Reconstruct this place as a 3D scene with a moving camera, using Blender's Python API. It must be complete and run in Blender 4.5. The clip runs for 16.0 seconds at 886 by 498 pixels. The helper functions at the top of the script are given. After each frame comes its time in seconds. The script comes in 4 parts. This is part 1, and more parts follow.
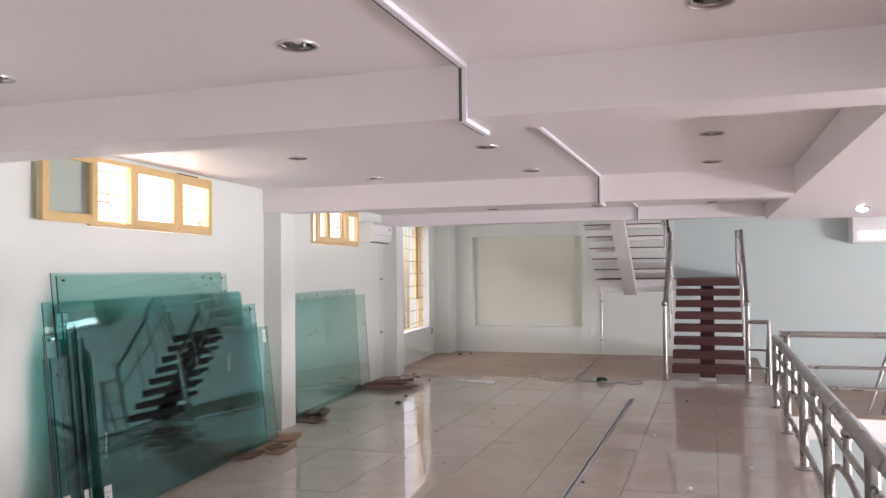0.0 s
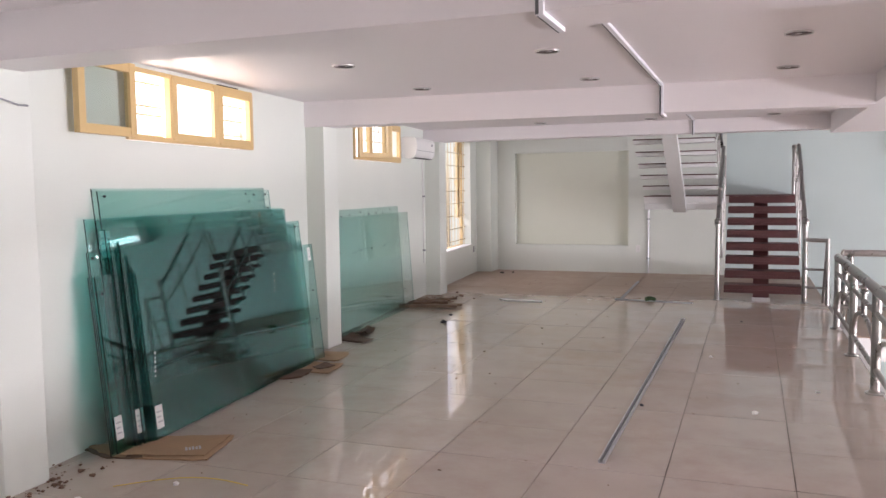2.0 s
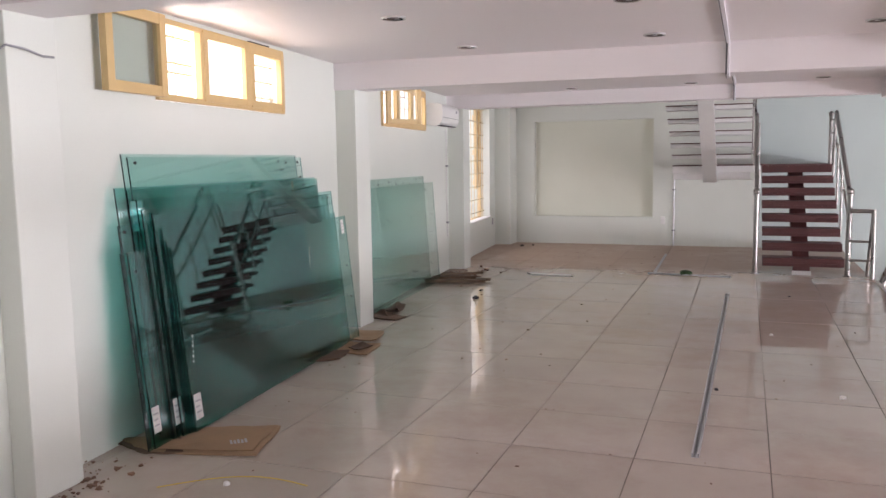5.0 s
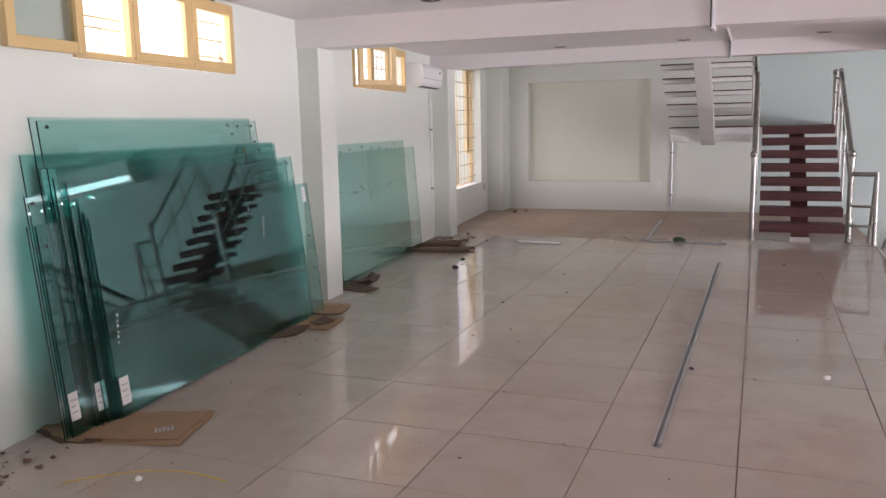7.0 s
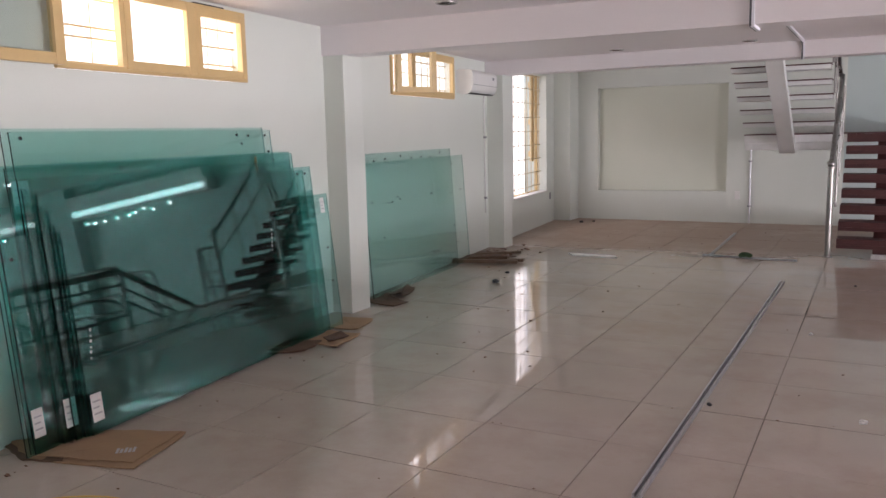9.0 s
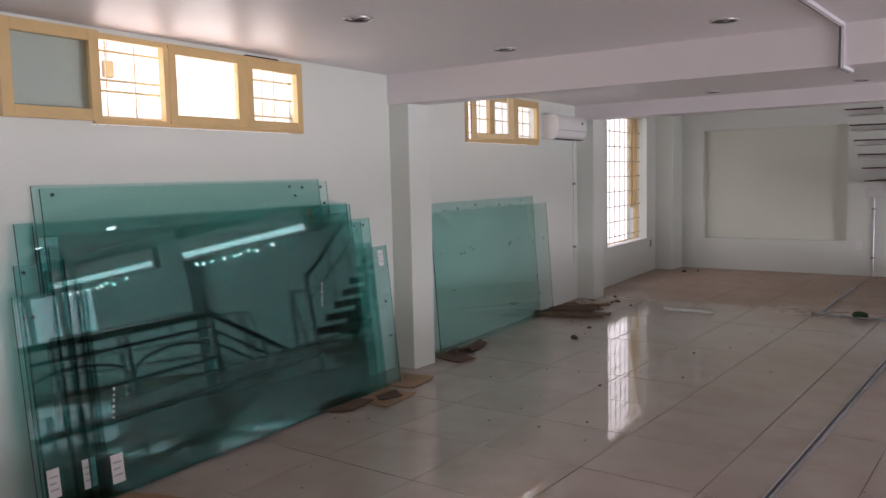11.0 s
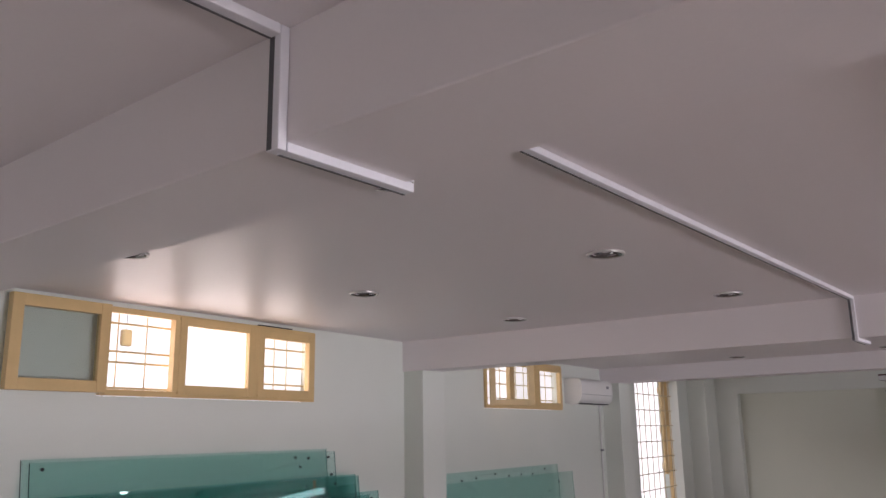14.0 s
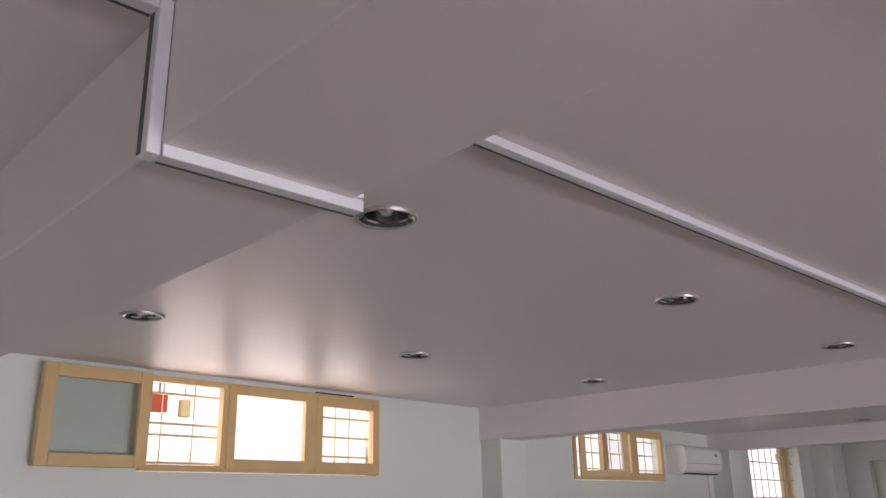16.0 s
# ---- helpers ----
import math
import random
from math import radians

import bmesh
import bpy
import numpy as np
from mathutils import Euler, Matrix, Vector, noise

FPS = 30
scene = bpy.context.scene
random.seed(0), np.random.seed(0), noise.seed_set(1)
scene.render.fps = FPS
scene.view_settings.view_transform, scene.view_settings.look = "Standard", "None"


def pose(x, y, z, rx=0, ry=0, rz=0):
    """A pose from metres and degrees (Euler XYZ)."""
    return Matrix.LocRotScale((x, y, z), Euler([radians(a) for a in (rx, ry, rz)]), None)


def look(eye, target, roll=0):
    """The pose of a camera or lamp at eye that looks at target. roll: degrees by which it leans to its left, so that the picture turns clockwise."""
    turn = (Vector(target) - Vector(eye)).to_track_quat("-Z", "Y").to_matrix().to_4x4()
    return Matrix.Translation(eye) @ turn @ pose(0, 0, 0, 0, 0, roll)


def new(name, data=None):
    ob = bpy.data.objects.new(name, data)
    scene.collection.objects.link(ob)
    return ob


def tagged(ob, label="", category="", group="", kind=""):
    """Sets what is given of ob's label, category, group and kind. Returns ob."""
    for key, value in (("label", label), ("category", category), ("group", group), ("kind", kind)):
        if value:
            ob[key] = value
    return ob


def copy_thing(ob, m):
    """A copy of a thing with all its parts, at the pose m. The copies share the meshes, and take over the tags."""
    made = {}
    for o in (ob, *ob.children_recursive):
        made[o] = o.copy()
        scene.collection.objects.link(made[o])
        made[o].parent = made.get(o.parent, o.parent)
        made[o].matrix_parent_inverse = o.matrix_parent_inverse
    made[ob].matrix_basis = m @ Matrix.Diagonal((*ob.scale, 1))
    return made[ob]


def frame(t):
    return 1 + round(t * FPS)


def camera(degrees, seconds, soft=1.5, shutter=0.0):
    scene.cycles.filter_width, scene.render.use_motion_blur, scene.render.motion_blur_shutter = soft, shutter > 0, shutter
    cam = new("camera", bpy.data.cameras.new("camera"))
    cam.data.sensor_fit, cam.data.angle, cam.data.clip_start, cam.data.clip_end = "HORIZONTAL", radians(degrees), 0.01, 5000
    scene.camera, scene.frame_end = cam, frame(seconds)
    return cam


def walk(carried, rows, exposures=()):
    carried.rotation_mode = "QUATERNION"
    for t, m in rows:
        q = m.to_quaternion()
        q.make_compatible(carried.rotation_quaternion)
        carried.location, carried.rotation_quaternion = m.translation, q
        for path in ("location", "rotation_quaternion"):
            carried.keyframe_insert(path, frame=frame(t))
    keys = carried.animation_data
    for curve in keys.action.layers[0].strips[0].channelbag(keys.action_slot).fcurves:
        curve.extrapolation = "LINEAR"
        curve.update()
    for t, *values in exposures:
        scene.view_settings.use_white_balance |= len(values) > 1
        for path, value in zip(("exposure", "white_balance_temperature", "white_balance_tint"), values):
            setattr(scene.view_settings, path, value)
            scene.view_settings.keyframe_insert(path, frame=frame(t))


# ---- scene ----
cam = camera(57.3, 16.0)
PATH = [
    (0, (0.089, -0.036, 1.456), (-0.541, 1.861, 1.508), -0.6),
    (0.5, (0.044, 0.064, 1.452), (-0.595, 1.959, 1.433), -0.6),
    (1, (-0.02, 0.145, 1.451), (-0.68, 2.031, 1.367), -0.7),
    (1.5, (-0.042, 0.177, 1.442), (-0.733, 2.05, 1.321), -0.7),
    (2, (-0.118, 0.176, 1.438), (-0.828, 2.04, 1.29), -0.7),
    (2.5, (-0.212, 0.144, 1.442), (-0.929, 2.004, 1.274), -0.8),
    (3, (-0.309, 0.118, 1.442), (-1.023, 1.978, 1.268), -0.9),
    (3.5, (-0.396, 0.145, 1.429), (-1.108, 2.005, 1.25), -0.7),
    (3.7, (-0.433, 0.187, 1.447), (-1.146, 2.046, 1.261), -0.9),
    (6, (-0.698, 0.686, 1.377), (-1.384, 2.547, 1.118), -0.8),
    (6.5, (-0.559, 0.806, 1.395), (-1.248, 2.66, 1.1), -0.9),
    (7, (-0.464, 0.915, 1.387), (-1.182, 2.758, 1.086), -1.2),
    (7.5, (-0.369, 1.098, 1.393), (-1.125, 2.926, 1.094), -1.1),
    (8, (-0.293, 1.221, 1.389), (-1.086, 3.034, 1.1), -1.2),
    (8.5, (-0.168, 1.34, 1.389), (-1.018, 3.128, 1.104), -1.3),
    (9, (-0.072, 1.408, 1.397), (-1.01, 3.152, 1.115), -1.3),
    (9.2, (-0.057, 1.448, 1.388), (-1.02, 3.178, 1.105), -1.4),
    (11.3, (0.168, 1.917, 1.486), (-1.054, 3.495, 1.364), -1.4),
    (11.5, (0.2, 1.931, 1.5), (-1.033, 3.505, 1.445), -1.4),
    (12, (0.269, 1.95, 1.528), (-0.977, 3.511, 1.635), -1.4),
    (12.5, (0.273, 1.956, 1.542), (-0.964, 3.505, 1.801), -1.2),
    (13, (0.269, 1.954, 1.542), (-0.963, 3.488, 1.902), -1.0),
    (13.5, (0.255, 1.969, 1.546), (-0.972, 3.494, 1.955), -1.0),
    (14, (0.22, 2.028, 1.552), (-1.007, 3.544, 1.994), -0.9),
    (14.5, (0.15, 2.106, 1.565), (-1.089, 3.597, 2.056), -0.9),
    (15, (0.117, 2.2, 1.567), (-1.141, 3.662, 2.096), -0.8),
    (15.5, (0.126, 2.379, 1.569), (-1.154, 3.81, 2.13), -0.9),
    (16, (0.139, 2.464, 1.587), (-1.246, 3.777, 2.188), -1.0),
]
walk(cam, [(t, look(eye, target, roll)) for t, eye, target, roll in PATH],
     [(0, 0.19, 6400, 23), (3.5, 0.18, 6400, 23), (7, 0.0, 6430, 23), (9, -0.24, 6420, 23), (11.5, -0.72, 6320, 24.5), (12.4, -0.73, 6330, 24.5), (13.1, -0.92, 6360, 24.5), (16, -0.97, 6400, 23.5)])


# ---- world, sun, window and fill light ----
world = bpy.data.worlds.new("sky")
scene.world = world
world.use_nodes = True
wn = world.node_tree
sky = wn.nodes.new("ShaderNodeTexSky")
sky.sky_type, sky.sun_disc = "NISHITA", False
sky.sun_elevation, sky.sun_rotation = radians(64), radians(343)
wn.nodes["Background"].inputs["Strength"].default_value = 0.12
scene.cycles.transparent_max_bounces = 64
wn.links.new(sky.outputs[0], wn.nodes["Background"].inputs["Color"])


def lamp(name, kind, energy, m, color=(1, 1, 1), size=(1, 1), angle=0.01):
    data = bpy.data.lights.new(name, kind)
    data.energy, data.color = energy, color
    if kind == "AREA":
        data.shape, data.size, data.size_y = "RECTANGLE", size[0], size[1]
    if kind == "SUN":
        data.angle = angle
    ob = new(name, data)
    ob.matrix_world = m
    return ob


lamp("sun", "SUN", 3.0, look((-5.8, 14, 13), (-4, 8, 0)), (1, 0.95, 0.87), angle=radians(0.6))

# the left wall runs a few degrees off the tile grid: (out from the wall, along it, up)
WALL = pose(-3.62, 4.05, 0, 0, 0, 5.711)


def on_wall(d, y, z):
    """A place d metres out from the left wall at the world's y."""
    return Vector((-3.62 - 0.1 * (y - 4.05) + d, y, z))


def along(y):
    """Distance along the left wall of the world's y."""
    return (y - 4.05) * 1.005


def wall_lamp(name, y0, y1, z0, z1, energy, up, color):
    mid = on_wall(-0.2 if y0 > 10 else -0.13, (y0 + y1) / 2, (z0 + z1) / 2)
    lamp(name, "AREA", energy, look(mid, mid + Vector((1, 0.1, up))), color, (y1 - y0, z1 - z0))


wall_lamp("window_light_1", 4.1, 5.55, 1.8, 2.18, 14, 0.35, (1, 0.84, 0.70))
wall_lamp("window_light_2", 7.8, 9.25, 1.8, 2.18, 5, 0.1, (1, 0.96, 0.92))
wall_lamp("window_light_3", 11.5, 13.0, 0.55, 2.15, 7, -0.15, (1, 0.97, 0.93))
lamp("east_window_light", "AREA", 240, look((12.45, 6.2, 0.9), (2, 7.0, 0.8)), (0.95, 0.98, 1), (6.6, 1.6))
# added fill from the unseen south side, for near ceiling and beam faces
lamp("south_fill_light", "AREA", 21, look((-0.5, -5.95, 1.2), (-0.5, 2, 1.1)), (1, 0.95, 0.93), (3.6, 1.3))
# no fixture hangs here; faint bluish fill added for the back wall
lamp("stairwell_fill_light", "AREA", 0.4, look((2.6, 12.0, 3.1), (2.2, 12.4, 0)), (0.85, 0.97, 1), (3.5, 2.0))
# unseen lamp low in the east opening, added so its bounce lifts the ceiling
lamp("ground_floor_light", "AREA", 1120, look((12.4, 3.6, -1.1), (3.5, 3.8, -2.7)), (1, 1, 1), (6.6, 1.2))


# ---- materials ----
def material(name, color, rough=0.5, metal=0.0, vary=0.08, scale=6.0, fine=90.0, bump=0.1, spec=0.5, second=None, blotch=0.5, rand=0.0):
    """Painted or solid surface: base colour with soft blotches, fine grain and relief."""
    m = bpy.data.materials.new(name)
    m.use_nodes = True
    n, l = m.node_tree.nodes, m.node_tree.links
    b = n["Principled BSDF"]
    b.inputs["Roughness"].default_value, b.inputs["Metallic"].default_value = rough, metal
    b.inputs["Specular IOR Level"].default_value = spec
    tc = n.new("ShaderNodeTexCoord")
    big, small = n.new("ShaderNodeTexNoise"), n.new("ShaderNodeTexNoise")
    big.inputs["Scale"].default_value, small.inputs["Scale"].default_value = scale, fine
    big.inputs["Detail"].default_value = 5
    l.new(tc.outputs["Object"], big.inputs["Vector"])
    l.new(tc.outputs["Object"], small.inputs["Vector"])
    ramp = n.new("ShaderNodeValToRGB")
    low = second or tuple(c * (1 - vary) for c in color)
    ramp.color_ramp.elements[0].color, ramp.color_ramp.elements[1].color = (*low, 1), (*color, 1)
    ramp.color_ramp.elements[0].position, ramp.color_ramp.elements[1].position = blotch - 0.2, blotch + 0.2
    l.new(big.outputs["Fac"], ramp.inputs["Fac"])
    hue = n.new("ShaderNodeHueSaturation")
    l.new(ramp.outputs["Color"], hue.inputs["Color"])
    mr = n.new("ShaderNodeMapRange")
    mr.inputs["To Min"].default_value, mr.inputs["To Max"].default_value = 1 - vary * 0.6, 1 + vary * 0.6
    l.new(small.outputs["Fac"], mr.inputs["Value"])
    if rand:
        info, add = n.new("ShaderNodeObjectInfo"), n.new("ShaderNodeMath")
        add.operation = "MULTIPLY_ADD"
        l.new(info.outputs["Random"], add.inputs[0])
        add.inputs[1].default_value = rand
        l.new(mr.outputs["Result"], add.inputs[2])
        l.new(add.outputs[0], hue.inputs["Value"])
    else:
        l.new(mr.outputs["Result"], hue.inputs["Value"])
    l.new(hue.outputs["Color"], b.inputs["Base Color"])
    rr = n.new("ShaderNodeMapRange")
    rr.inputs["To Min"].default_value, rr.inputs["To Max"].default_value = max(0.02, rough * 0.8), min(1, rough * 1.25)
    l.new(big.outputs["Fac"], rr.inputs["Value"])
    l.new(rr.outputs["Result"], b.inputs["Roughness"])
    if bump:
        bp = n.new("ShaderNodeBump")
        bp.inputs["Strength"].default_value, bp.inputs["Distance"].default_value = bump, 0.003
        l.new(small.outputs["Fac"], bp.inputs["Height"])
        l.new(bp.outputs["Normal"], b.inputs["Normal"])
    return m


def glass(name, tint, extra=0.0, rough=0.0):
    """Flat sheet glass: each face lets tinted light through and mirrors by the angle."""
    m = bpy.data.materials.new(name)
    m.use_nodes = True
    n, l = m.node_tree.nodes, m.node_tree.links
    n.clear()
    out, mix = n.new("ShaderNodeOutputMaterial"), n.new("ShaderNodeMixShader")
    clear, shine = n.new("ShaderNodeBsdfTransparent"), n.new("ShaderNodeBsdfGlossy")
    clear.inputs["Color"].default_value = (*tint, 1)
    shine.inputs["Roughness"].default_value = rough
    lw, pw, sc = n.new("ShaderNodeLayerWeight"), n.new("ShaderNodeMath"), n.new("ShaderNodeMapRange")
    lw.inputs["Blend"].default_value = 0.5
    pw.operation, pw.inputs[1].default_value = "POWER", 4.0
    sc.inputs["To Min"].default_value, sc.inputs["To Max"].default_value = 0.045 + extra, 0.95
    l.new(lw.outputs["Facing"], pw.inputs[0])
    l.new(pw.outputs[0], sc.inputs["Value"])
    l.new(sc.outputs["Result"], mix.inputs["Fac"])
    l.new(clear.outputs[0], mix.inputs[1])
    l.new(shine.outputs[0], mix.inputs[2])
    l.new(mix.outputs[0], out.inputs["Surface"])
    return m


def glow(name, color, strength):
    m = bpy.data.materials.new(name)
    m.use_nodes = True
    n = m.node_tree.nodes
    n.clear()
    e, o = n.new("ShaderNodeEmission"), n.new("ShaderNodeOutputMaterial")
    e.inputs["Color"].default_value, e.inputs["Strength"].default_value = (*color, 1), strength
    m.node_tree.links.new(e.outputs[0], o.inputs["Surface"])
    return m


def tile_material(name):
    """Polished beige porcelain tile, faintly clouded, with dust and scuffs."""
    m = material(name, (0.525, 0.463, 0.408), 0.07, 0, 0.05, 2.6, 160, 0.0, 0.5, (0.482, 0.42, 0.368), 0.5, 0.07)
    n, l = m.node_tree.nodes, m.node_tree.links
    b = n["Principled BSDF"]
    geo = n.new("ShaderNodeNewGeometry")
    dust, spots = n.new("ShaderNodeTexNoise"), n.new("ShaderNodeTexNoise")
    dust.inputs["Scale"].default_value, dust.inputs["Detail"].default_value = 0.8, 7
    dust.inputs["Roughness"].default_value = 0.75
    spots.inputs["Scale"].default_value, spots.inputs["Detail"].default_value = 7, 4
    l.new(geo.outputs["Position"], dust.inputs["Vector"])
    l.new(geo.outputs["Position"], spots.inputs["Vector"])
    sep = n.new("ShaderNodeSeparateXYZ")
    l.new(geo.outputs["Position"], sep.inputs[0])
    far = n.new("ShaderNodeMapRange")      # builders' dust lies thick by the back wall
    far.inputs["From Min"].default_value, far.inputs["From Max"].default_value = 9.7, 11.3
    far.inputs["To Min"].default_value, far.inputs["To Max"].default_value = 0.0, 0.62
    l.new(sep.outputs["Y"], far.inputs["Value"])
    add = n.new("ShaderNodeMath")
    l.new(dust.outputs["Fac"], add.inputs[0])
    l.new(far.outputs["Result"], add.inputs[1])
    add2 = n.new("ShaderNodeMath")
    add2.operation = "MULTIPLY_ADD"
    l.new(spots.outputs["Fac"], add2.inputs[0])
    add2.inputs[1].default_value = 0.25
    l.new(add.outputs[0], add2.inputs[2])
    fac = n.new("ShaderNodeMapRange")
    fac.inputs["From Min"].default_value, fac.inputs["From Max"].default_value = 0.60, 1.25
    l.new(add2.outputs[0], fac.inputs["Value"])
    hue = next(x for x in n if x.bl_idname == "ShaderNodeHueSaturation")
    mix = n.new("ShaderNodeMix")
    mix.data_type = "RGBA"
    l.new(fac.outputs["Result"], mix.inputs[0])
    l.new(hue.outputs["Color"], mix.inputs[6])
    mix.inputs[7].default_value = (0.36, 0.245, 0.175, 1)
    l.new(mix.outputs[2], b.inputs["Base Color"])
    rr = n.new("ShaderNodeMapRange")
    rr.inputs["To Min"].default_value, rr.inputs["To Max"].default_value = 0.03, 0.42
    l.new(fac.outputs["Result"], rr.inputs["Value"])
    l.new(rr.outputs["Result"], b.inputs["Roughness"])
    return m


MINT = material("pale_mint_wall_paint", (0.71, 0.745, 0.69), 0.55, vary=0.035, scale=1.3, fine=130, bump=0.12)
TEAL = material("pale_teal_wall", (0.56, 0.655, 0.64), 0.55, vary=0.05, scale=1.1, fine=130, bump=0.12)
CREAM = material("pale_cream_panel_paint", (0.70, 0.72, 0.62), 0.55, vary=0.04, scale=1.2, fine=130, bump=0.12)
WHITE = material("white_ceiling_paint", (0.80, 0.755, 0.765), 0.42, vary=0.025, scale=0.9, fine=110, bump=0.08)
TILE = tile_material("beige_polished_tile")
GROUT = material("brown_grout", (0.055, 0.04, 0.032), 0.8, vary=0.25, scale=0.9, fine=200, bump=0.3, second=(0.40, 0.34, 0.29), blotch=0.50)
SLAB = material("white_slab_edge", (0.78, 0.78, 0.77), 0.5, vary=0.05)
WOOD_Y = material("yellow_painted_frame", (0.66, 0.47, 0.22), 0.4, vary=0.08, scale=9, fine=160, bump=0.1)
GRILLE = material("pale_yellow_iron_bar", (0.66, 0.54, 0.33), 0.45, vary=0.1, scale=12)
REDWOOD = material("dark_red_stained_wood", (0.105, 0.033, 0.032), 0.5, vary=0.3, scale=7, fine=120, bump=0.15)
STEEL = material("brushed_stainless_steel", (0.34, 0.325, 0.31), 0.28, 1.0, vary=0.05, scale=7, fine=240, bump=0.0)
ALU = material("aluminium_profile", (0.62, 0.63, 0.66), 0.35, 1.0, vary=0.08, scale=8, fine=200, bump=0.05)
DUCT = material("white_cable_duct_plastic", (0.80, 0.80, 0.84), 0.4, vary=0.03)
DARK = material("dark_gap_shade_and_debris", (0.03, 0.03, 0.035), 0.6, vary=0.2)
PLASTIC = material("white_appliance_plastic", (0.80, 0.80, 0.78), 0.35, vary=0.03, bump=0.03)
DUCT_SHADE = material("dark_grey_duct_shade", (0.10, 0.10, 0.11), 0.5, vary=0.15)
GREYP = material("grey_plastic", (0.30, 0.31, 0.32), 0.5, vary=0.08)
CARD = material("brown_cardboard", (0.36, 0.235, 0.14), 0.85, vary=0.14, scale=8, fine=120, bump=0.3)
# a darker brown version of the cardboard
CARD_D = material("dark_brown_cardboard", (0.14, 0.085, 0.055), 0.8, vary=0.3, scale=10, fine=120, bump=0.3)
OLDWOOD = material("weathered_timber", (0.20, 0.135, 0.09), 0.8, vary=0.3, scale=9, fine=140, bump=0.4)
PAPER = material("white_paper_label", (0.78, 0.78, 0.76), 0.7, vary=0.06)
INK = material("grey_print", (0.45, 0.45, 0.47), 0.7, vary=0.1)
EDGE = material("dark_green_glass_edge", (0.006, 0.018, 0.017), 0.2, vary=0.3)
CHROME = material("polished_chrome_reflector", (0.33, 0.325, 0.32), 0.22, 1.0, vary=0.05, bump=0.0)
BULB = material("frosted_lamp_bulb", (0.75, 0.73, 0.70), 0.2, vary=0.02)
GREEN_GLASS = glass("pale_green_sheet_glass", (0.875, 0.962, 0.952), -0.004)
SOFT_EDGE = glass("green_glass_soft_edge", (0.34, 0.58, 0.54), 0.02)
DEEP_GLASS = glass("deep_green_sheet_glass", (0.705, 0.898, 0.888), 0.010)
CLEAR_GLASS = glass("clear_window_glass", (0.97, 0.98, 0.975))
FROSTED = glass("dusty_window_glass", (0.84, 0.88, 0.86), 0.03, 0.25)
RED = material("red_plastic", (0.60, 0.10, 0.05), 0.5, vary=0.1)
YELLOW = material("yellow_strap_plastic", (0.72, 0.48, 0.04), 0.45, vary=0.1)
WEED = material("green_plastic_coil", (0.06, 0.14, 0.05), 0.5, vary=0.4, scale=20)
BLUE = material("blue_label", (0.03, 0.09, 0.25), 0.4, vary=0.1)
PEBBLE = material("plaster_crumb", (0.55, 0.50, 0.44), 0.9, vary=0.3, scale=30)
DIRT = material("brown_rubble_dirt", (0.23, 0.13, 0.085), 0.95, vary=0.45, scale=12, fine=90, bump=0.5)
OCHRE = material("ochre_paint", (0.88, 0.68, 0.38), 0.8, vary=0.15, scale=2)
SKYGLOW = glow("bright_daylight", (1, 0.98, 0.95), 2.6)
EASTGLOW = glow("bright_east_daylight", (0.97, 0.98, 1), 2.8)
TUBE = glow("lit_lamp_tube", (0.97, 1, 1), 5.0)
LED = glow("lit_spot_lens", (1, 0.99, 0.96), 26.0)


# ---- building helpers ----
def box(bm, x0, x1, y0, y1, z0, z1, m=None, bevel=0.0):
    r = bmesh.ops.create_cube(bm, size=1, matrix=Matrix.Translation(((x0 + x1) / 2, (y0 + y1) / 2, (z0 + z1) / 2)) @ Matrix.Diagonal((x1 - x0, y1 - y0, z1 - z0, 1)))
    vs = r["verts"]
    if bevel:
        es = list({e for v in vs for e in v.link_edges})
        g = bmesh.ops.bevel(bm, geom=es, offset=bevel, segments=2, affect="EDGES", profile=0.5)
        vs = list({v for f in g["faces"] for v in f.verts} | {v for v in vs if v.is_valid})
    if m is not None:
        bmesh.ops.transform(bm, matrix=m, verts=vs)
    return bm


def rod(bm, a, b, r, seg=12, r2=None):
    a, b = Vector(a), Vector(b)
    d = b - a
    m = Matrix.Translation((a + b) / 2) @ d.to_track_quat("Z", "Y").to_matrix().to_4x4()
    bmesh.ops.create_cone(bm, cap_ends=True, segments=seg, radius1=r, radius2=r if r2 is None else r2, depth=d.length, matrix=m)
    return bm


def ball(bm, p, r, seg=14):
    bmesh.ops.create_uvsphere(bm, u_segments=seg, v_segments=8, radius=r, matrix=Matrix.Translation(p))
    return bm


def mesh(name, bm, mat, smooth=False):
    bm.normal_update()
    data = bpy.data.meshes.new(name)
    bm.to_mesh(data)
    bm.free()
    for x in (mat if isinstance(mat, (list, tuple)) else [mat]):
        data.materials.append(x)
    if smooth:
        data.shade_smooth()
        data.set_sharp_from_angle(angle=radians(40))
    return data


def part(name, bm, mat, parent=None, label="", smooth=False):
    ob = new(name, mesh(name, bm, mat, smooth))
    if parent is not None:
        ob.parent = parent
    if label:
        tagged(ob, label)
    return ob


def thing(name, m=None):
    ob = new(name)
    ob.empty_display_size = 0.1
    if m is not None:
        ob.matrix_world = m
    return ob


def setting(name, bm, mat, label, category):
    return tagged(part(name, bm, mat), label, category, kind="structure")


B = bmesh.new


def trimmed(bm):
    """Cuts a bmesh off inside the left wall."""
    bmesh.ops.bisect_plane(bm, geom=bm.verts[:] + bm.edges[:] + bm.faces[:], plane_co=WALL @ Vector((-0.05, 0, 0)), plane_no=WALL.to_3x3() @ Vector((1, 0, 0)), clear_inner=True)
    bmesh.ops.holes_fill(bm, edges=[e for e in bm.edges if e.is_boundary])
    return bm

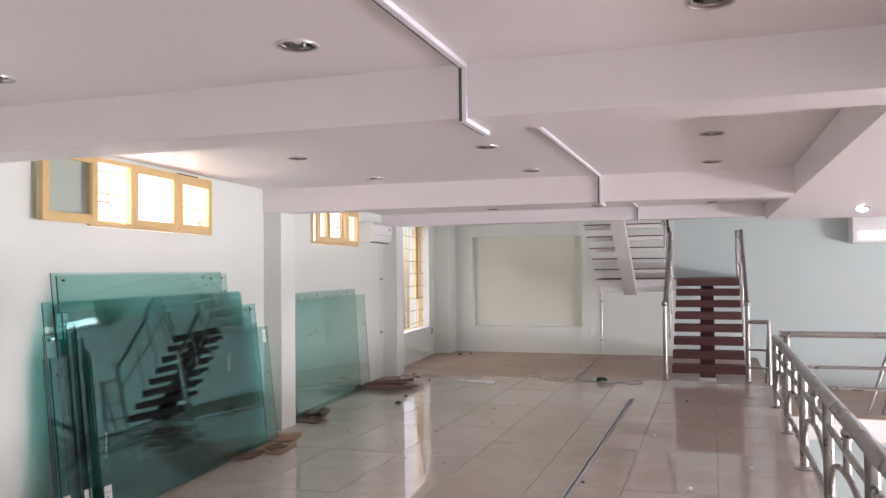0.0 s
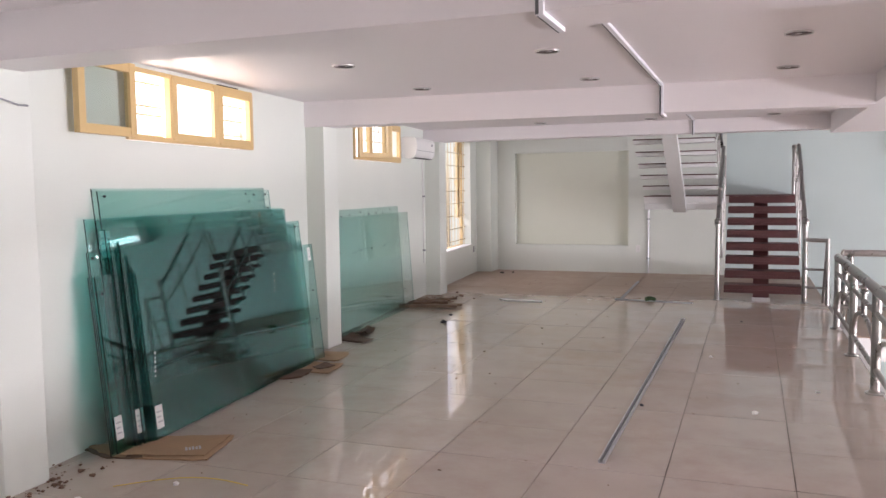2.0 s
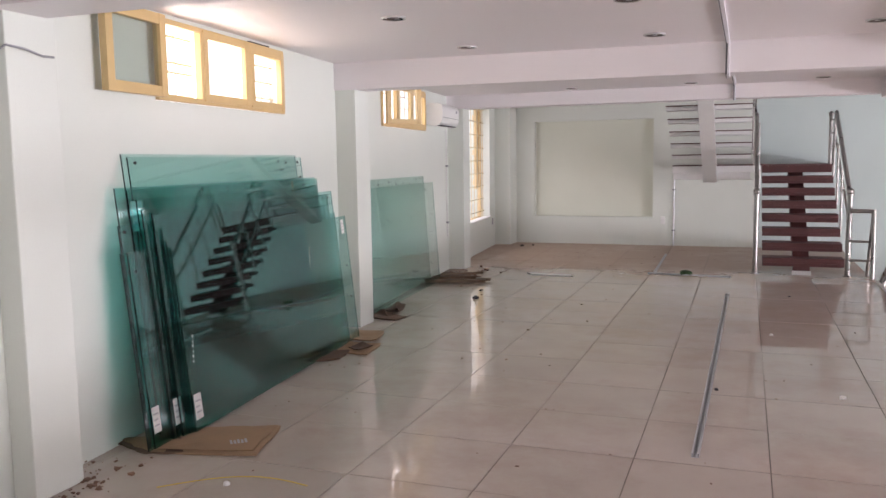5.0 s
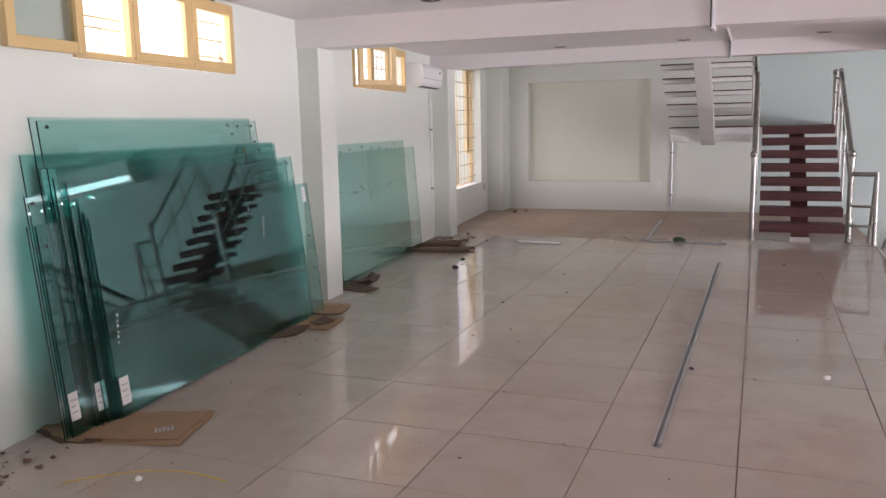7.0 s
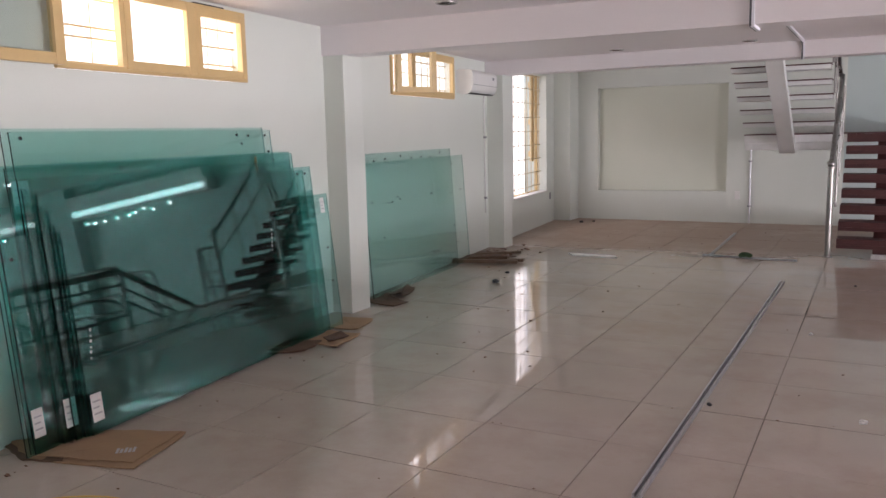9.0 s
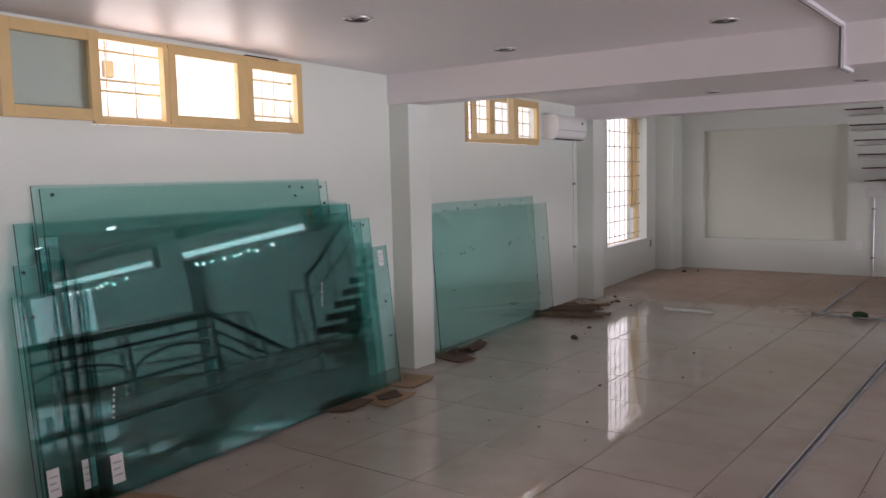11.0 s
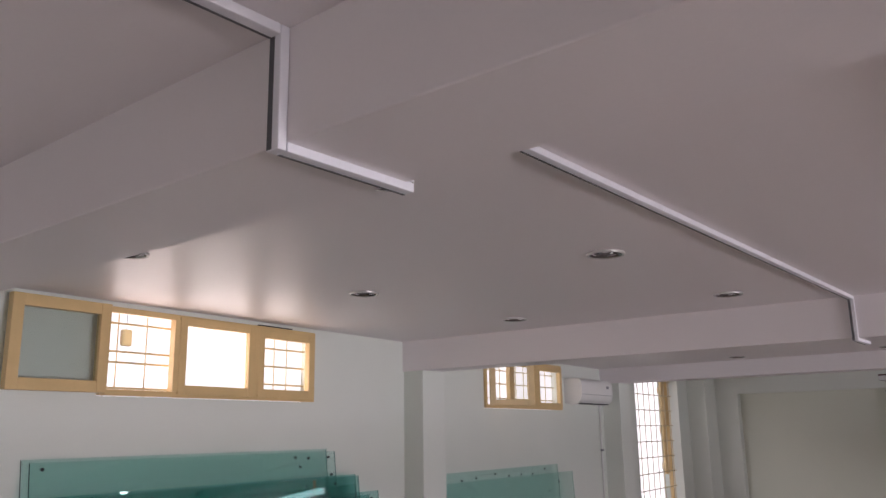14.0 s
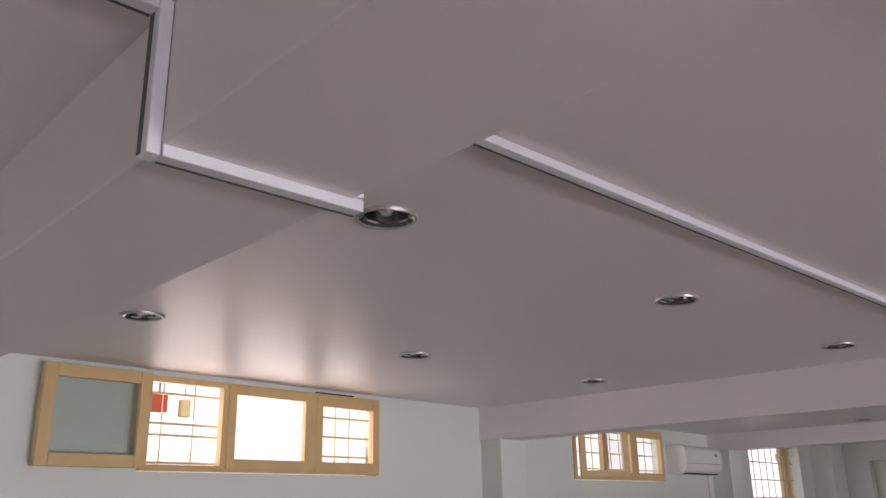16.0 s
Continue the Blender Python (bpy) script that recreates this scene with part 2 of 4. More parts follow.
# ---- the large structure ----
CEIL, BEAM, BEAM2 = 2.225, 2.016, 2.003
B1F, B1B, B2F, B2B = 2.845, 3.14, 6.69, 6.93
END, SOUTH, EAST = 13.9, -6.0, 12.6

bm = B()
box(bm, -5.6, 0.74, SOUTH, 14.2, -0.22, -0.006)
floor = setting("floor", trimmed(bm), GROUT, "beige polished tile floor with dusty brown joints", "floor")
bm = B()
box(bm, 0.742, 0.775, SOUTH, 10.75, -0.26, 0.004)
setting("trim_slab_edge", bm, SLAB, "white painted edge of the floor slab", "slab edge")

# left wall with three windows, in its own directions
WINS = [(4.07, 5.60, 1.755, 2.20), (7.76, 9.28, 1.755, 2.20), (11.40, 13.06, 0.49, 2.22)]
bm = B()
s_prev = along(SOUTH - 1)
for y0, y1, z0, z1 in WINS:
    a, b = along(y0), along(y1)
    th = -0.2 if y0 > 10 else -0.1      # the wall is thicker by the tall window
    if y0 > 10:
        box(bm, -0.1, 0, s_prev, along(10.5), -0.3, 3.4)
        s_prev = along(10.5)
    box(bm, th, 0, s_prev, a, -0.3, 3.4)
    box(bm, th, 0, a, b, -0.3, z0)
    box(bm, th, 0, a, b, z1, 3.4)
    s_prev = b
box(bm, -0.2, 0, s_prev, along(14.6), -0.3, 3.4)
bmesh.ops.transform(bm, matrix=WALL, verts=bm.verts)
setting("wall_west", bm, MINT, "pale mint painted wall with three windows", "wall")

# back wall with a shallow recessed panel
bm = B()
PX0, PX1, PZ0, PZ1, PD = -3.985, -2.035, 0.455, 2.035, 0.12
box(bm, -5.2, PX0, END, END + 0.2, -0.3, 3.4)
box(bm, PX0, PX1, END, END + 0.2, -0.3, PZ0)
box(bm, PX0, PX1, END, END + 0.2, PZ1, 3.4)
box(bm, PX1, -0.5, END, END + 0.2, -0.3, 3.4)
setting("wall_north", bm, MINT, "pale mint back wall with a recessed panel", "wall")
bm = B()
box(bm, PX0, PX1, END + PD, END + 0.2, PZ0, PZ1)
setting("trim_panel", bm, CREAM, "cream painted recessed wall panel", "wall panel")
# the same back wall, given a teal tone from x=-0.5 on
bm = B()
box(bm, -0.5, 8.5, END, END + 0.2, -2.9, 3.4)
box(bm, 8.5, EAST, END, END + 0.2, -2.9, 0.74)
box(bm, 8.5, EAST, END, END + 0.2, 1.78, 3.4)
for k in range(4):
    box(bm, 9.5 + 1.1 * k, 9.58 + 1.1 * k, END, END + 0.12, 0.74, 1.78)
box(bm, 5.35, 5.95, END - 0.3, END, -0.45, 3.2)
setting("wall_north_2", bm, TEAL, "pale teal wall behind the staircase", "wall")


def column(name, x1, y0, y1):
    c = B()
    box(c, -5.0, x1, y0, y1, 0, 2.3, None, 0.006)
    return setting(name, trimmed(c), MINT, "square pale mint column against the wall", "column")


column("wall_column_1", -3.385, 2.92, 3.18)
column("wall_column_2", -3.69, 6.60, 6.86)
column("wall_column_3", -4.04, 10.37, 10.62)
column("wall_column_4", -4.30, 13.50, END)

DL_X, DL_Y = (-2.55, -1.232, 0.098), (-0.10, 1.15, 2.40, 3.585, 4.83, 6.14, 7.45, 8.70, 9.95)
HOLE = 0.051
xs = [-5.2] + [v for x in DL_X for v in (x - HOLE, x + HOLE)] + [0.70]
ys = [SOUTH] + [v for y in DL_Y for v in (y - HOLE, y + HOLE)] + [10.4]
bm = B()
for i in range(len(xs) - 1):
    for j in range(len(ys) - 1):
        if not (i % 2 and j % 2):
            box(bm, xs[i], xs[i + 1], ys[j], ys[j + 1], CEIL, CEIL + 0.12)
setting("ceiling", trimmed(bm), WHITE, "white painted plaster ceiling", "ceiling")
bm = B()
box(bm, -5.2, EAST, 10.4, 14.1, 3.2, 3.32)
setting("ceiling_2", trimmed(bm), WHITE, "white ceiling over the staircase", "ceiling")
bm = B()
box(bm, 0.70, EAST, SOUTH, 10.34, BEAM, CEIL + 0.12)
setting("ceiling_3", bm, WHITE, "white lowered ceiling over the stairwell void", "ceiling")


def beam(name, y0, y1, z0, x1=0.70, skew=0.0):
    c = B()
    box(c, -5.0, x1, y0, y1, z0, CEIL + 0.05, None, 0.003)
    for v in c.verts:
        v.co.y += skew * (v.co.x + 0.8)
    return setting(name, trimmed(c), WHITE, "white plastered ceiling beam", "beam")


beam("beam_1", B1F, B1B, BEAM + 0.004)
beam("beam_2", B2F, B2B, BEAM2, 0.70, 0.035)
bm = B()
box(bm, -5.0, EAST, 10.32, 10.60, 2.065, 3.3)
setting("beam_3", trimmed(bm), WHITE, "white plastered ceiling beam before the stairs", "beam")

# far sides, seen only in reflections, except the south wall, unseen and added
bm = B()
for x0, x1, z0, z1 in ((-5, -2.4, -2.9, 3.4), (1.4, EAST, -2.9, 3.4), (-2.4, 1.4, -2.9, 0.5), (-2.4, 1.4, 1.9, 3.4)):
    box(bm, x0, x1, SOUTH - 0.2, SOUTH, z0, z1)
setting("wall_south", bm, MINT, "added unseen mint end wall with an opening for fill light", "wall")
bm = B()
for y0, y1, z0, z1 in ((SOUTH, 14.1, -2.9, -1.7), (SOUTH, 14.1, -0.5, 0.1), (SOUTH, 14.1, 1.75, 3.4), (SOUTH, -1.5, -1.7, 1.75), (13.6, 14.1, -1.7, 1.75)):
    box(bm, EAST, EAST + 0.2, y0, y1, z0, z1)
for k in range(9):
    box(bm, EAST, EAST + 0.2, -0.2 + 1.55 * k, 0.15 + 1.55 * k, -1.7, 1.75)
setting("wall_east", bm, MINT, "pale mint wall with a long window band", "wall")
bm = B()
box(bm, 0.6, EAST, SOUTH, 14.1, -2.9, -2.7)
setting("ground_floor", bm, TILE, "pale tiled floor of the storey below", "floor")
# unseen wall added to close off the dark space under the slab
bm = B()
box(bm, 0.55, 0.735, SOUTH, 14.0, -2.7, -0.225)
setting("wall_below", bm, SLAB, "added unseen white wall closing the space under the slab", "wall")
bm = B()
box(bm, 0.80, EAST, 11.3, END, -0.75, -0.47)
setting("landing_floor", bm, SLAB, "white-edged lower landing below the back wall", "landing")
bm = B()
box(bm, 0.80, EAST, 11.32, END, -0.468, -0.455)
setting("landing_tiles", bm, TILE, "beige tiles on the lower landing", "floor")

# bright outdoors beyond the windows
bm = B()
box(bm, -9.6, -9.4, -4, 24, -1, 9)
setting("backdrop_west", bm, SKYGLOW, "overexposed daylight outside the windows", "backdrop")
bm = B()
box(bm, EAST + 1.5, EAST + 1.6, -4, 17, -3, 4)
setting("backdrop_east", bm, EASTGLOW, "overexposed daylight outside the long window", "backdrop")
bm = B()
box(bm, 7, 15, END + 1.2, END + 1.3, -1, 4)
setting("backdrop_north", bm, EASTGLOW, "overexposed daylight outside the far window", "backdrop")
# glowing sheet added behind the made-up south opening
bm = B()
box(bm, -4, 4, SOUTH - 2.1, SOUTH - 2, -2, 4)
setting("backdrop_south", bm, SKYGLOW, "added glow outside the made-up end wall opening", "backdrop")

# ---- windows ----
def sash(parent, s0, s1, z0, z1, d0, d1, pane_mat, rail=0.048, label=""):
    """A wooden sash: four rails in one frame and a pane of glass."""
    c = B()
    box(c, d0, d1, s0, s0 + rail, z0, z1, None, 0.003)
    box(c, d0, d1, s1 - rail, s1, z0, z1, None, 0.003)
    box(c, d0 + 0.002, d1 - 0.002, s0 + rail, s1 - rail, z0, z0 + rail, None, 0.003)
    box(c, d0 + 0.002, d1 - 0.002, s0 + rail, s1 - rail, z1 - rail, z1, None, 0.003)
    f = part("sash", c, WOOD_Y, parent, label)
    c = B()
    m = (d0 + d1) / 2
    box(c, m - 0.002, m + 0.002, s0 + rail - 0.005, s1 - rail + 0.005, z0 + rail - 0.005, z1 - rail + 0.005)
    p = part("pane", c, pane_mat, f)
    p.visible_shadow = False
    return f


def grille(parent, d, s0, s1, z0, z1, verticals, horizontals, r=0.006):
    for s in verticals:
        part("bar", rod(B(), (d, s, z0), (d, s, z1), r, 8), GRILLE, parent, smooth=True)
    for z in horizontals:
        part("bar", box(B(), d + 0.006, d + 0.012, s0, s1, z - 0.006, z + 0.006), GRILLE, parent)


def outer_frame(parent, s0, s1, z0, z1, d0, d1, w=0.035):
    for n, a in (("jamb", (s0, s0 + w, z0, z1)), ("jamb", (s1 - w, s1, z0, z1)), ("head_rail", (s0 + w, s1 - w, z1 - w, z1)), ("sill", (s0 + w, s1 - w, z0, z0 + w))):
        part(n, box(B(), d0, d1, *a, None, 0.003), WOOD_Y, parent)


w1 = tagged(thing("window_1", WALL), "high yellow-framed window with one sash folded back", "window", kind="structure")
a0, a1, a2, a3 = along(4.07), along(4.512), along(5.09), along(5.60)
outer_frame(w1, a0 + 0.001, a3 - 0.001, 1.757, 2.198, -0.012, 0.022, 0.03)
part("mullion", box(B(), -0.012, 0.03, a1 - 0.02, a1 + 0.012, 1.787, 2.168), WOOD_Y, w1)
part("mullion", box(B(), -0.012, 0.028, a2 - 0.02, a2 + 0.012, 1.787, 2.168), WOOD_Y, w1)
sash(w1, a1 + 0.013, a2 - 0.021, 1.775, 2.19, 0.0, 0.034, CLEAR_GLASS)
sash(w1, a2 + 0.013, a3 - 0.012, 1.775, 2.175, -0.012, 0.03, CLEAR_GLASS)
sash(w1, along(3.575), a0 - 0.002, 1.765, 2.195, 0.045, 0.085, FROSTED, 0.055, "yellow sash folded back flat against the wall")
# the dark of the gap over the sash is laid on as a strip
part("gap_strip", box(B(), 0.002, 0.02, a2 + 0.02, a2 + 0.30, 2.1995, 2.206), DARK, w1, "dark strip drawn for the shaded gap above the sash")
for z in (1.83, 2.12):
    part("hinge", rod(B(), (0.06, a0 + 0.004, z - 0.03), (0.06, a0 + 0.004, z + 0.03), 0.008, 8), STEEL, w1)
grille(w1, -0.085, a0, a1 + 0.05, 1.76, 2.19, [a0 + 0.09, a0 + 0.155, a0 + 0.33], [1.80, 1.93, 1.985, 2.13], 0.004)
grille(w1, -0.085, a2 + 0.06, a3, 1.76, 2.19, [a2 + 0.14, a2 + 0.25, a2 + 0.36], [1.86, 1.97, 2.08], 0.004)

w2 = tagged(thing("window_2", WALL), "high yellow-framed window with a sash ajar", "window", kind="structure")
b0, b1, b2, b3 = along(7.76), along(8.20), along(8.72), along(9.28)
outer_frame(w2, b0 + 0.001, b3 - 0.001, 1.757, 2.198, -0.012, 0.022, 0.03)
part("mullion", box(B(), -0.012, 0.03, b1 - 0.02, b1 + 0.012, 1.787, 2.168), WOOD_Y, w2)
part("mullion", box(B(), -0.012, 0.028, b2 - 0.02, b2 + 0.012, 1.787, 2.168), WOOD_Y, w2)
sash(w2, b1 + 0.013, b2 - 0.021, 1.775, 2.19, 0.0, 0.034, CLEAR_GLASS)
sash(w2, b2 + 0.013, b3 - 0.012, 1.775, 2.175, -0.012, 0.03, CLEAR_GLASS)
aj = sash(w2, 0.0, 0.41, 1.775, 2.19, -0.02, 0.02, CLEAR_GLASS, 0.05, "yellow sash swung open into the room")
aj.matrix_basis = Matrix.Translation((0.05, b0 + 0.02, 0)) @ Matrix.Rotation(radians(-38), 4, "Z")
grille(w2, -0.085, b0, b3, 1.76, 2.19, [b0 + 0.12 + 0.155 * k for k in range(9)], [1.85, 1.98, 2.10])

w3 = tagged(thing("window_3", WALL), "tall window with a yellow iron grille", "window", kind="structure")
c0, c1 = along(11.40), along(13.06)
outer_frame(w3, c0 + 0.001, c1 - 0.001, 0.492, 2.218, -0.19, -0.14, 0.02)
part("sill", box(B(), -0.118, 0.02, c0 + 0.002, c1 - 0.002, 0.492, 0.505), SLAB, w3)
grille(w3, -0.105, c0, c1, 0.5, 2.2, [c0 + 0.17 + 0.205 * k for k in range(8)], [0.60 + 0.2 * k for k in range(9)], 0.006)

# an ochre shutter stands open outside
sh = tagged(thing("window_shutter", WALL), "ochre board shutter standing open outside the window", "shutter")
for k in range(2):
    part("board", box(B(), -0.235, -0.205, c1 - 0.10 + 0.108 * k, c1 + 0.004 + 0.108 * k, 0.95, 2.3, None, 0.004), OCHRE, sh)
for z in (1.02, 1.5, 2.05):
    part("batten", box(B(), -0.26, -0.2355, c1 - 0.10, c1 + 0.22, z, z + 0.08, None, 0.003), OCHRE, sh)
part("hinge_stile", box(B(), -0.235, -0.2, c1 + 0.118, c1 + 0.2, 0.42, 2.3), OCHRE, sh)

sign = tagged(thing("outdoor_sign"), "small orange-red sign hanging outside the window", "sign")
part("plate", box(B(), -4.53, -4.5, 4.50, 4.60, 2.13, 2.235, None, 0.004), RED, sign)
part("hanger", box(B(), -4.52, -4.51, 4.545, 4.555, 2.235, 2.7), GREYP, sign)
bag = tagged(thing("hanging_bag"), "small ochre bag hanging outside the window", "bag")
part("pouch", box(B(), -4.54, -4.5, 4.68, 4.75, 2.11, 2.215, None, 0.012), OCHRE, bag)
part("cord", box(B(), -4.522, -4.518, 4.713, 4.717, 2.215, 2.7), GREYP, bag)

# ---- air conditioners ----
def air_conditioner(y0, y1, z0, z1, label):
    ac = tagged(thing("air_conditioner", WALL @ Matrix.Translation((0, along(y0), z0))), label, "air conditioner")
    h, w = z1 - z0, (y1 - y0) * 1.005
    prof = [(0.002, 0.02), (0.09, 0.0), (0.15, 0.012), (0.185, 0.05), (0.198, 0.12), (0.196, h - 0.05), (0.18, h - 0.015), (0.15, h), (0.002, h)]

    def shell(name, s0, s1, grow, mat, parent, label=""):
        c = B()
        ends = []
        for s in (s0, s1):
            ends.append([c.verts.new((p[0] + (grow if p[0] > 0.01 else 0), s, p[1] + (grow if p[1] > 0.1 else -grow))) for p in prof])
        n = len(prof)
        for i in range(n):
            c.faces.new((ends[0][i], ends[0][(i + 1) % n], ends[1][(i + 1) % n], ends[1][i]))
        c.faces.new(ends[0])
        c.faces.new(ends[1][::-1])
        bmesh.ops.recalc_face_normals(c, faces=c.faces)
        return part(name, c, mat, parent, label, smooth=True)

    shell("body", 0.02, w - 0.02, 0, PLASTIC, ac)
    shell("end_cap", 0, 0.0195, 0.002, PLASTIC, ac)
    shell("end_cap", w - 0.0195, w, 0.002, PLASTIC, ac)
    part("flap", box(B(), 0.08, 0.165, 0.05, w - 0.05, -0.006, 0.002, pose(0, 0, 0.006, 0, -8, 0), 0.002), PLASTIC, ac)
    # dark box drawn in for the shade inside the air outlet
    part("air_slot", box(B(), 0.1, 0.17, 0.06, w - 0.06, 0.004, 0.012), DARK, ac)
    part("seam", box(B(), 0.19, 0.2005, 0.022, w - 0.022, 0.098, 0.102), GREYP, ac)
    part("display", box(B(), 0.196, 0.2, w - 0.16, w - 0.1, h - 0.09, h - 0.06), GREYP, ac)
    return ac, w, h


air_conditioner(9.37, 10.18, 1.815, 2.075, "white wall-mounted air conditioner above the glass sheets")
ac1, w, h = air_conditioner(1.92, 2.735, 1.80, 2.05, "white wall-mounted air conditioner with a blue sticker")
st = part("sticker", box(B(), 0.1975, 0.2005, w - 0.10, w - 0.025, h - 0.105, h - 0.03), BLUE, ac1, "blue energy sticker")
for k in range(3):
    part("print_bar", box(B(), 0.2007, 0.2012, w - 0.09, w - 0.045 - 0.01 * (k % 2), h - 0.055 - 0.018 * k, h - 0.045 - 0.018 * k), PAPER, st)

pipe = tagged(thing("conduit_pipe"), "thin grey conduit down the wall beside the column", "conduit")
for i, (z0, z1) in enumerate(((1.50, 1.82), (0.44, 1.495))):
    part("pipe", rod(B(), on_wall(0.012, 10.24, z0), on_wall(0.012, 10.24, z1), 0.008, 8), SLAB, pipe, smooth=True)
for z in (1.34, 0.62):
    part("clip", box(B(), -4.235, -4.205, 10.225, 10.255, z - 0.012, z + 0.012), GREYP, pipe)

cable = tagged(thing("loose_cable"), "short grey cable end sticking out of the column", "cable")
pts = [(-3.40, 2.90, 1.865), (-3.375, 2.915, 1.885), (-3.355, 2.99, 1.875), (-3.35, 3.07, 1.855), (-3.355, 3.13, 1.858)]
c = B()
for p, q in zip(pts, pts[1:]):
    rod(c, p, q, 0.005, 8)
part("wire", c, GREYP, cable, smooth=True)


# ---- stacked glass ----
dot_mesh = mesh("bolt_hole", rod(B(), (-0.0045, 0, 0), (0.0045, 0, 0), 0.012, 10), DARK)


def glass_sheet(y0, y1, xb, slope, z_top, xt, holes=(), papers=(), label="", group="", z0=0.012, pane=None):
    """A leaning sheet: its foot stands at xb, its top at xt, both at the end y0."""
    tilt = math.degrees(math.atan2(xb - xt, z_top - z0))
    hgt, lng = math.hypot(xb - xt, z_top - z0), (y1 - y0) * math.hypot(1, slope)
    g = tagged(thing("glass_sheet", pose(xb, y0, z0, 0, 0, math.degrees(math.atan(-slope))) @ pose(0, 0, 0, 0, -tilt, 0)), label, "glass sheet", group)
    c = B()
    box(c, -0.004, 0.004, 0, lng, 0, hgt)
    for f in c.faces:
        # edge darkness seen from the viewpoint is put into the materials: near end darkest
        f.material_index = 1 if f.normal.y < -0.5 else 0 if abs(f.normal.x) > 0.5 else 2
    part("pane", c, [pane or GREEN_GLASS, EDGE, SOFT_EDGE], g)
    for s, z in holes:
        d = new("bolt_hole", dot_mesh)
        d.parent, d.location = g, (0, s * lng, z * hgt)
        d.scale = (1, 0.7, 0.7)
    for s, z, a, b in papers:
        p = part("paper_label", box(B(), 0.0042, 0.0048, s * lng, s * lng + a, z * hgt, z * hgt + b), PAPER, g, "white paper label")
        for k in range(3):
            part("print_bar", box(B(), 0.0049, 0.0051, s * lng + a * 0.15, s * lng + a * (0.85 - 0.15 * (k % 2)), z * hgt + b * (0.25 + 0.22 * k), z * hgt + b * (0.31 + 0.22 * k)), INK, p)
    return g


BIG = "green glass sheets leaning on the wall"
L1 = "large green glass sheet leaning against the mint wall"
TAN = 0.1
TAPE = material("orange_tape", (0.45, 0.17, 0.06), 0.5, vary=0.1)
# from the wall outwards: both ends, height, holes, papers
STACK = (
    (3.73, 5.72, 1.462, [(0.86, 0.97), (0.88, 0.93)], (), "tallest green glass sheet leaning against the wall"),
    (3.765, 5.79, 1.447, [(0.03, 0.98), (0.88, 0.975), (0.97, 0.975), (0.98, 0.9)], (), "tall green glass sheet with drilled corner holes"),
    (3.62, 5.97, 1.295, [(0.33, 0.97), (0.45, 0.97), (0.8, 0.96)], ((0.045, 0.83, 0.09, 0.15),), "large green glass sheet with a white paper label"),
    (3.70, 5.99, 1.285, [(0.9, 0.97)], (), L1),
    (3.585, 5.75, 1.115, [(0.02, 0.97)], (), L1),
    (3.74, 5.93, 1.235, (), (), L1),
    (3.55, 5.2, 0.985, [(0.03, 0.9)], (), "lower green glass sheet at the end of the stack"),
    (3.59, 5.3, 0.985, [(0.025, 0.9)], ((0.004, 0.075, 0.06, 0.13),), "lower green glass sheet with a paper label"),
    (3.735, 6.13, 1.185, [(0.93, 0.96), (0.97, 0.96)], ((0.012, 0.055, 0.068, 0.135),), "green glass sheet with a white paper label"),
    (3.80, 6.02, 1.165, (), (), L1),
    (3.79, 5.6, 1.12, (), (), L1),
    (3.835, 5.9, 1.08, (), (), L1),
    (3.85, 6.06, 1.02, (), (), L1),
    (3.865, 6.235, 0.985, [(0.97, 0.6), (0.975, 0.35)], ((0.006, 0.06, 0.068, 0.135), (0.955, 0.86, 0.055, 0.11)), "front green glass sheet with white paper labels"))
for i, (y0, y1, zt, holes, papers, lab) in enumerate(STACK):
    xb = -3.425 + 0.0098 * i - 0.094 * (y0 - 3.8)
    sheet = glass_sheet(y0, y1, xb, -0.094, zt, xb - TAN * zt, holes, papers, lab, BIG, pane=GREEN_GLASS if i < 2 else DEEP_GLASS)
    if i == 2:
        part("tape_strip", box(B(), 0.0042, 0.005, 1.95, 1.975, 1.12, 1.27), TAPE, sheet, "orange tape strip")

for s0, zm in ((0.055, 0.36), (1.62, 0.66)):      # rows of white paint dabs on the front sheet
    for k in range(6):
        part("paint_dab", box(B(), 0.0041, 0.0046, s0 + 0.004 * k, s0 + 0.004 * k + 0.009, zm + 0.026 * k, zm + 0.026 * k + 0.006 + 0.006 * (k % 2)), PAPER, sheet)

FAR = "glass sheets behind the column"
rh = random.Random(4)
H1 = [(0.04 + 0.12 * k + rh.uniform(-0.02, 0.02), 0.955 + rh.uniform(-0.015, 0.02)) for k in range(8)]
H2 = [(rh.uniform(0.05, 0.95), rh.choice((0.9, 0.72, 0.7, 0.55, 0.4, 0.2)) + rh.uniform(-0.04, 0.04)) for k in range(20)]
glass_sheet(7.04, 9.05, -3.83, -0.085, 1.24, -3.905, H1, (), "pale green glass sheet with a row of drilled holes", FAR)
glass_sheet(7.08, 9.30, -3.80, -0.083, 1.165, -3.875, H2, (), "pale green glass sheet with many drilled holes", FAR)


